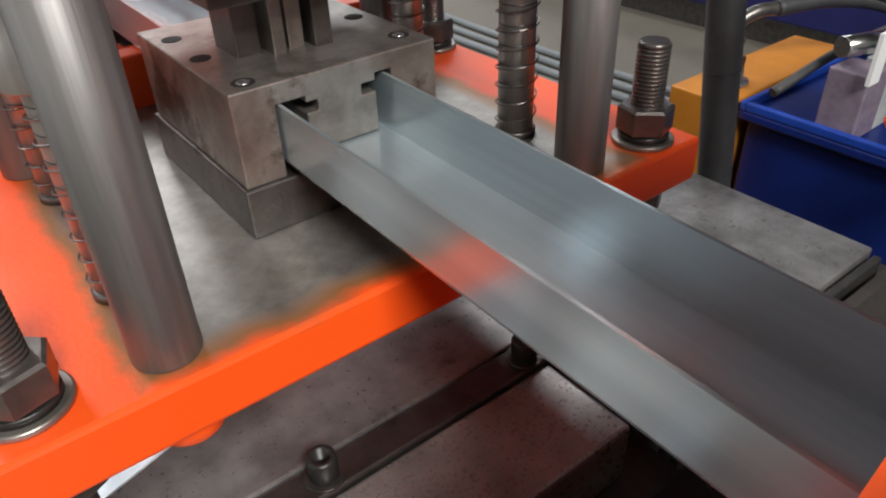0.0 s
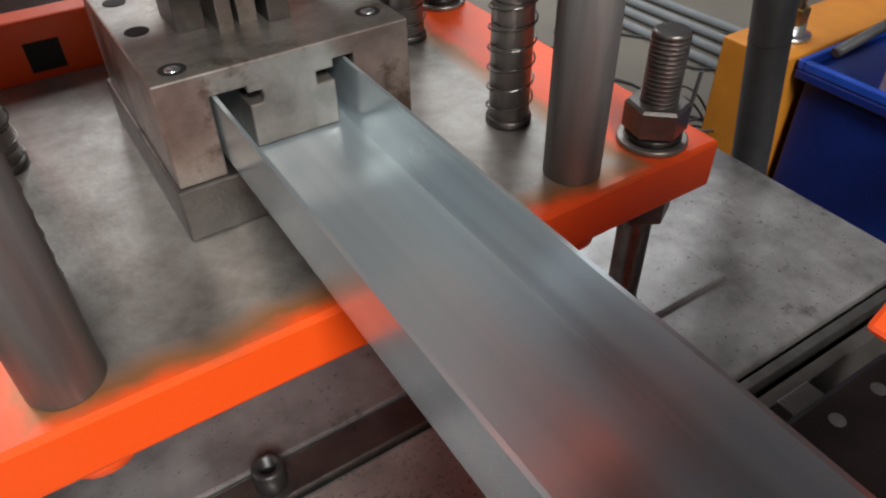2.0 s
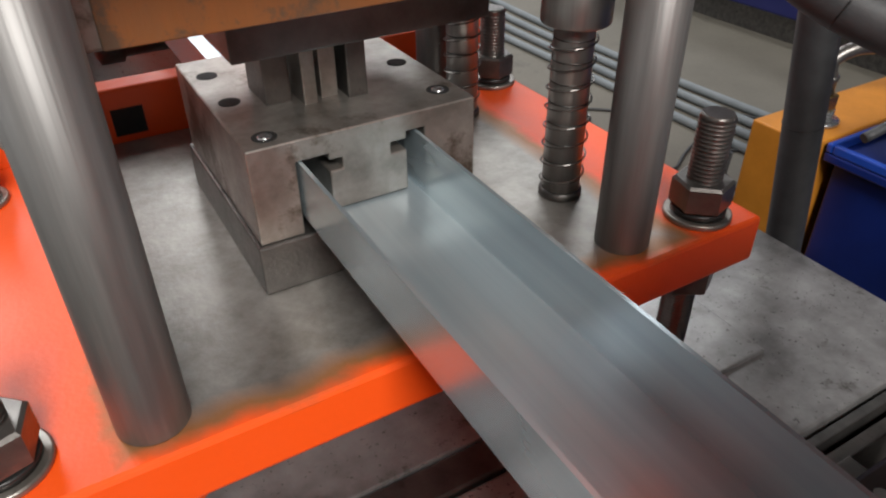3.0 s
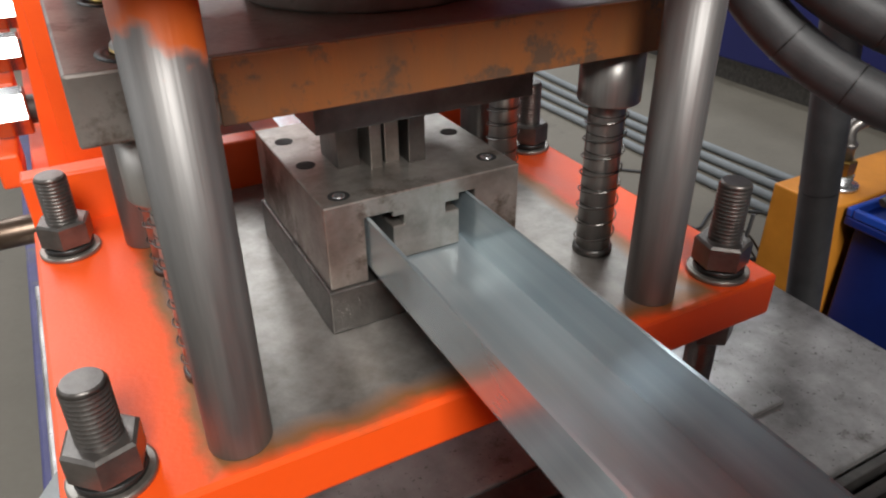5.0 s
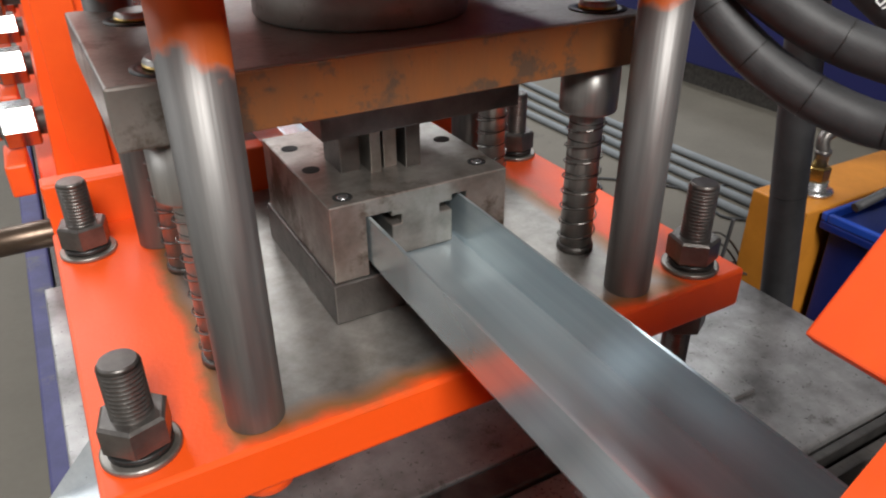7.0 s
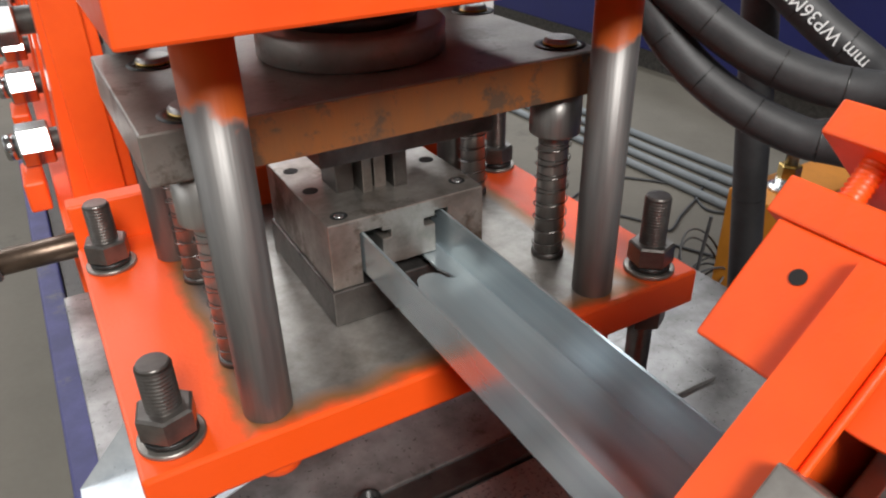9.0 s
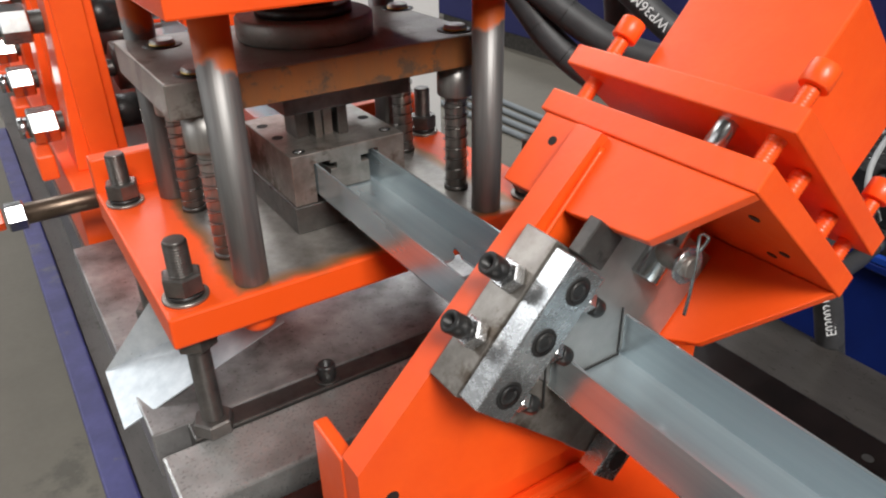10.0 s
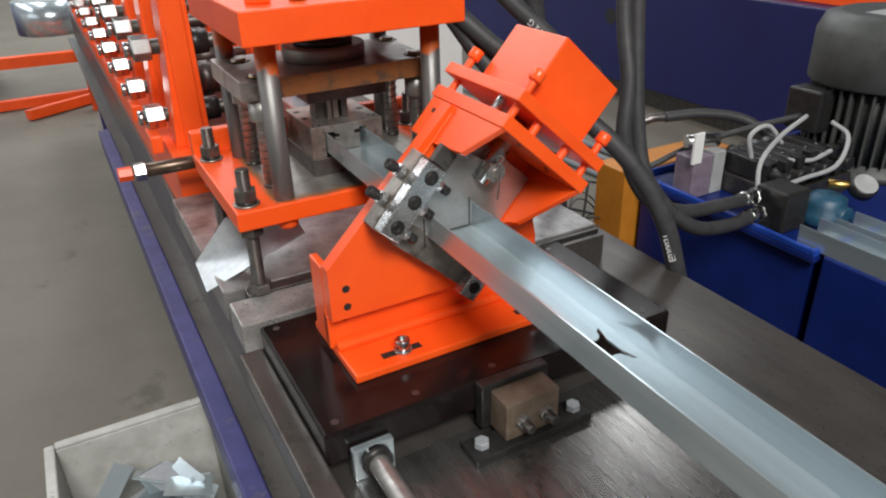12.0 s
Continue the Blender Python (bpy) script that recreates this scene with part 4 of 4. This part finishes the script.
        part("plug", box(x + 0.006, x + 0.030, -0.062, -0.034, 0.746, 0.772 + 0.004 * (k % 3), 0.003), BLACK, vb)
        part("screw", lathe([(0.004, 0), (0.004, 0.004)], (x + 0.010, 0.02, 0.752), (0, 0, 1), 10), CHROME, vb)
    part("sight_block", box(0.985, 1.052, 0.098, 0.160, 0.6485, 0.755, 0.003), CLEAR, g, "smoky clear plastic block")
    part("paper_tag", box(0.972, 1.002, 0.092, 0.098, 0.745, 0.822, 0), WHITE, g, "white paper tag")
    part("steel_coupling", rod((1.02, 0.165, 0.775), (1.10, 0.135, 0.775), 0.017), CHROME, g)
    part("grey_bracket", box(1.056, 1.096, 0.10, 0.14, 0.6485, 0.758, 0.002), CABLE, g)
    part("port_block", box(1.005, 1.085, -0.155, -0.070, 0.6485, 0.745, 0.006), BLACK, g)
    ga = part("pressure_gauge", rod((1.212, -0.185, 0.722), (1.205, -0.200, 0.745), 0.030, 0.004), BLACK, g, "round pressure gauge")
    part("gauge_face", rod((1.2049, -0.2004, 0.7452), (1.2046, -0.2010, 0.7462), 0.026, 0.0003), CABLE, ga)
    part("gauge_stem", rod((1.16, -0.14, 0.735), (1.195, -0.175, 0.735), 0.010), BRASS, ga)
    part("pump_casting", lathe([(0.05, 0), (0.062, 0.01), (0.058, 0.03), (0.045, 0.045), (0.045, 0.06), (0.02, 0.07)], (1.15, -0.150, 0.6485), (0, 0, 1), 24), PETROL, g, "petrol-blue pump casting")
    part("pump_port", rod((1.15, -0.21, 0.675), (1.15, -0.09, 0.675), 0.026, 0.004), PETROL, g)
    for pts in ([(1.09, 0.02, 0.76), (1.085, 0.03, 0.815), (1.13, 0.02, 0.835), (1.165, 0.0, 0.79)], [(1.03, -0.06, 0.70), (1.06, -0.03, 0.77), (1.14, -0.01, 0.815), (1.242, 0.003, 0.845)], [(1.14, -0.04, 0.765), (1.20, -0.06, 0.76), (1.27, -0.06, 0.77)], [(1.04, -0.10, 0.735), (1.14, -0.09, 0.735), (1.24, -0.10, 0.75), (1.31, -0.07, 0.80), (1.31, -0.02, 0.825)]):
        part("cable", tube(pts, 0.0055, 8), CABLE, g, "pale grey cable")
    r = thing("run_out_stand", (1.25, -0.5, 0), "blue sheet-steel run-out stand with formed channels on it", "stand")
    part("body", box(0.985, 1.55, -1.10, -0.275, 0.06, 0.655, 0.004), BLUE, r)
    part("foot", box(1.02, 1.5, -1.05, -0.33, 0, 0.0595, 0.004), BLACK, r)
    for k, x in enumerate((0.992, 1.085)):
        f = thing("formed_channel", (x, -0.7, 0.6555), "finished galvanised U channel lying on the stand", "channel", "finished channels")
        part("web", box(x, x + 0.066, -1.25, -0.205 - 0.02 * k, 0.6556, 0.6575, 0.0003), GALV, f)
        part("flange", box(x, x + 0.0019, -1.25, -0.205 - 0.02 * k, 0.6576, 0.700, 0.0003), GALV, f)
        part("flange", box(x + 0.0641, x + 0.066, -1.25, -0.205 - 0.02 * k, 0.6576, 0.700, 0.0003), GALV, f)


def hose(points, r, label, ferrule=False):
    """A hose as a thing, with seam marks of its wrapping and, if asked, a crimped end."""
    h = thing("hydraulic_hose", points[-1], label, "hose", "hydraulic hoses")
    part("cover", tube(points, r, 20, 14), RUBBER, h)
    line = smooth_line(points, 14)
    for k in range(9, len(line) - 4, 13):
        part("wrap_seam", rod(line[k], line[k] + (line[k + 1] - line[k]).normalized() * 0.0012, r + 0.0004, 0.0001, 20), BLACK, h)
    if ferrule:
        end, way = line[-1], (line[-1] - line[-3]).normalized()
        f = part("ferrule", rod(end - way * 0.035, end + way * 0.012, r + 0.0025, 0.002, 20), CHROME, h, "crimped bright ferrule")
        part("swivel_nut", hexagon(end + way * 0.012, way, 0.034, 0.018), CHROME, f)
    return h


def build_hoses():
    dn = hose([(0.25, 0.10, 1.27), (0.285, 0.075, 1.19), (0.314, 0.042, 1.130), (0.331, 0.012, 1.092), (0.351, -0.028, 1.062), (0.376, -0.075, 1.042), (0.411, -0.134, 1.030), (0.48, -0.205, 0.95), (0.53, -0.25, 0.85), (0.561, -0.268, 0.748), (0.60, -0.28, 0.60), (0.66, -0.25, 0.45)], 0.0165, "thick black hydraulic hose sagging to the bed edge")
    q, eye = Vector((0.546, -0.259, 0.795)), Vector((-0.300, -0.980, 1.370))
    along = Vector((-0.031, 0.018, 0.102)).normalized()
    out = eye - q
    out = (out - along * out.dot(along)).normalized()
    print_on(dn, "E020021", q + out * 0.0168, along, out, 0.0165)
    hose([(0.25, 0.12, 1.30), (0.29, 0.06, 1.19), (0.318, 0.024, 1.147), (0.353, -0.032, 1.105), (0.382, -0.079, 1.086), (0.406, -0.123, 1.083), (0.41, -0.18, 1.09), (0.36, -0.235, 1.115), (0.29, -0.268, 1.13)], 0.0165, "thick black hydraulic hose to the cut-off cylinder")
    le = hose([(0.36, 0.16, 1.28), (0.40, 0.12, 1.22), (0.43, 0.067, 1.17), (0.452, 0.022, 1.136), (0.472, -0.019, 1.102), (0.489, -0.060, 1.0745), (0.47, -0.13, 1.05), (0.40, -0.215, 1.075), (0.30, -0.270, 1.12)], 0.0165, "black hydraulic hose with white print")
    q, eye = Vector((0.4665, -0.008, 1.1115)), Vector((-0.149, -0.411, 1.256))
    along = Vector((-0.02, 0.041, 0.034)).normalized()
    out = eye - q
    out = (out - along * out.dot(along)).normalized()
    print_on(le, "mm WP36MPa G", q + out * 0.0165, along, out, 0.0165)
    hose([(0.43, 0.062, 1.40), (0.462, 0.060, 1.20), (0.498, 0.057, 1.0), (0.535, 0.055, 0.80), (0.57, 0.054, 0.60), (0.62, 0.05, 0.40)], 0.018, "black hose hanging beside the bench")
    hose([(0.61, -0.03, 1.5), (0.600, -0.066, 1.182), (0.588, -0.118, 0.93), (0.608, -0.158, 0.837), (0.693, -0.177, 0.758), (0.83, -0.15, 0.715), (0.950, -0.122, 0.702)], 0.0145, "black hose looping to the valve block", True)
    hose([(0.60, -0.03, 1.5), (0.575, -0.06, 1.19), (0.565, -0.10, 1.05), (0.550, -0.12, 0.94), (0.60, -0.135, 0.83), (0.70, -0.14, 0.775), (0.85, -0.115, 0.745), (0.962, -0.092, 0.728)], 0.0145, "black hose looping to the valve block", True)


# ---- other things in the hall ----
def build_bin():
    x0, x1, y0, y1, z0, z1 = -0.510, -0.216, -0.20, 0.165, 0.18, 0.470
    t = thing("scrap_bin", ((x0 + x1) / 2, 0, 0), "dirty white plastic bin of sheet offcuts", "bin")
    part("stand", box(x0 + 0.03, x1 - 0.03, y0 + 0.03, y1 - 0.03, 0, z0, 0.004), DARK, t)
    w = 0.012
    part("bottom", box(x0, x1, y0, y1, z0, z0 + w, 0.002), BIN, t)
    for q in ((x0, x0 + w, y0, y1), (x1 - w, x1, y0, y1), (x0 + w, x1 - w, y0, y0 + w), (x0 + w, x1 - w, y1 - w, y1)):
        side = part("side", box(*q, z0 + w, z1, 0.003), BIN, t)
    for q in ((x0 - 0.006, x0 + w, y0, y1), (x0 + w, x1 - w, y1 - w, y1 + 0.006)):
        part("rim", box(*q, z1, z1 + 0.008, 0.003), BIN, t)
    random.seed(11)
    for k in range(46):
        sx, sy = random.uniform(0.018, 0.042), random.uniform(0.022, 0.05)
        o = solid("offcut", box(-sx, sx, -sy, sy, -0.0008, 0.0008, 0), GALV_BRIGHT if k % 6 == 0 else GALV, (0, 0, 0), "bent galvanised sheet steel offcut", "offcut", "offcuts in the bin")
        o.matrix_world = pose(random.uniform(x0 + 0.08, x1 - 0.08), random.uniform(y0 + 0.09, y1 - 0.09), z0 + 0.07 + 0.0042 * k, random.uniform(-40, 40), random.uniform(-35, 35), random.uniform(0, 180))


def build_far():
    b = thing("navy_cabinet", (4.6, 5.2, 0), "tall navy-blue machine cabinet far back", "cabinet")
    part("case", box(4.3, 6.0, -2.0, 9.0, 0.0, 3.2, 0.01), NAVY, b)
    m = thing("navy_machine", (3.6, 2.5, 0), "large navy-blue machine housing on the far side", "machine")
    part("housing", box(3.0, 4.2, -1.2, 4.9, 0.14, 0.78, 0.01), NAVY, m)
    part("plinth", box(3.1, 4.1, -1.1, 4.5, 0, 0.139, 0.004), DARK, m)
    part("port", lathe([(0.05, 0), (0.05, 0.004)], (2.9995, 2.75, 0.55), (-1, 0, 0), 24), HOLE, m)
    part("top_rail", box(3.1, 4.2, -1.2, 4.6, 0.7805, 0.90, 0.005), ORANGE, m)
    c = thing("white_cabinet", (0.9, 1.8, 0), "white enamelled electrical cabinet", "cabinet")
    part("case", box(0.62, 1.20, 1.6, 2.0, 0.08, 1.25, 0.006), WHITE, c)
    part("base", box(0.64, 1.18, 1.62, 1.98, 0, 0.0795, 0.004), BLACK, c)
    for k in range(4):
        p = solid("floor_pipe", tube([(2.0 + 0.10 * k, 0.9 + 0.1 * (k % 2), 0.017), (1.97 + 0.09 * k, 2.2, 0.017), (1.92 + 0.12 * k, 3.6, 0.017)], 0.017, 10, 4), PIPE, (2.0 + 0.10 * k, 0.9, 0), "long pipe lying on the floor", "pipe", "pipes on the floor")
    u = thing("uncoiler_frame", (-0.9, 4.4, 0), "orange square-tube uncoiler frame", "frame")
    part("leg", tube([(-0.55, 4.45, 0.04), (-0.05, 4.75, 0.04)], 0.045, 4, 2), ORANGE, u)
    part("leg", tube([(-2.2, 4.75, 0.04), (-0.05, 4.85, 0.04)], 0.045, 4, 2), ORANGE, u)
    part("beam", tube([(-2.2, 4.4, 0.42), (-0.10, 4.5, 0.38)], 0.05, 4, 2), ORANGE, u)
    part("post", tube([(-0.12, 4.5, 0.0), (-0.12, 4.5, 0.5)], 0.04, 4, 2), ORANGE, u)
    k = solid("strip_coil", lathe([(0.10, 0), (0.24, 0.0), (0.24, 0.22), (0.10, 0.22)], (-0.25, 5.0, 0.48), (0, 0, 1), 56), GALV, (-0.25, 5.0, 0.48), "coil of galvanised strip on the frame", "coil")
    b = thing("blue_cabinet", (-1.2, 5.6, 0), "blue machine cabinet by the uncoiler", "cabinet")
    part("case", box(-2.2, -0.75, 5.3, 6.0, 0.0, 0.95, 0.01), BLUE, b)


def build_cables():
    random.seed(3)
    for k in range(4):
        pts = [(1.1 + 0.12 * k, 1.3 + 0.1 * k, 0.006)]
        for _ in range(7):
            pts.append((pts[-1][0] + random.uniform(-0.12, 0.28), pts[-1][1] + random.uniform(-0.32, 0.10), 0.006))
        solid("floor_cable", tube(pts, 0.0055, 8, 8), RUBBER, pts[0], "thin black cable loose on the floor", "cable", "cables on the floor")
    c = thing("wire_bundle", (0.92, 0.42, 0), "coiled bundle of thin black wires beside the amber stand", "wire bundle")
    for k in range(5):
        z, a = 0.42 + 0.02 * k, random.uniform(0, 6)
        pts = [(0.93 + 0.05 * math.cos(a + 6.283 * i / 10), 0.42 + 0.045 * math.sin(a + 6.283 * i / 10), z + 0.05 * math.sin(i * 0.7 + k)) for i in range(11)]
        part("wire", tube(pts, 0.0022, 6, 5), RUBBER, c)
    part("wire", tube([(0.93, 0.42, 0.60), (0.92, 0.44, 0.3), (0.95, 0.5, 0.0)], 0.004, 6, 6), RUBBER, c)


def print_on(parent, words, at, along, face, size):
    """White print laid on a hose: along the reading direction, facing out."""
    cu = bpy.data.curves.new("print", "FONT")
    cu.body, cu.size, cu.align_x, cu.align_y, cu.extrude = words, size, "CENTER", "CENTER", 0.0001
    cu.materials.append(INK)
    ob = new("print", cu)
    x = Vector(along).normalized()
    z = (Vector(face) - x * Vector(face).dot(x)).normalized()
    m = Matrix((x, z.cross(x), z)).transposed().to_4x4()
    m.translation = Vector(at) + z * 0.0003
    ob.parent = parent
    ob.matrix_parent_inverse = Matrix.Translation(-Vector(parent.location))
    ob.matrix_basis = m
    return tagged(ob, "white hose print")


build_hall()
build_bench()
build_base()
ram = build_press()
channel = build_channel()
build_table()
build_stop()
build_cutter()
build_sheet()
build_rolls()
build_tank()
build_hoses()
build_cables()
build_bin()
build_far()


def motions():
    """The strip runs, stops for the stroke and runs on; the ram strokes once."""
    run = [(0.0, 0.010), (0.15, 0.021), (0.3, 0.043), (0.5, 0.070), (0.7, 0.095), (1.0, 0.144), (1.3, 0.208), (1.5, 0.253), (2.5, 0.477), (4.0, 0.813), (5.5, 1.149), (6.5, 1.373), (6.8, 1.434), (6.95, 1.440), (8.45, 1.440), (8.8, 1.466), (9.0, 1.500), (9.5, 1.571), (10.0, 1.682), (10.5, 1.794), (11.0, 1.906), (11.5, 2.018), (12.0, 2.131)]
    tilt = math.degrees(math.atan(SLOPE))
    turn, pivot = pose(0, 0, 0, -tilt, 0, YAW), Vector((0.0, 0.0, WEB_TOP))
    rest = pivot - turn @ pivot
    way = Vector((math.sin(radians(YAW)), -math.cos(radians(YAW)), SLOPE)).normalized()
    walk(channel, [(t, Matrix.Translation(rest + way * s) @ turn) for t, s in run])
    stroke = [(0.0, 0.0), (7.0, 0.0), (7.1, 0.004), (7.2, 0.013), (7.5, 0.026), (7.8, 0.026), (8.3, 0.006), (8.5, 0.0), (12.0, 0.0)]
    walk(ram, [(t, pose(0, 0, -d)) for t, d in stroke])


motions()
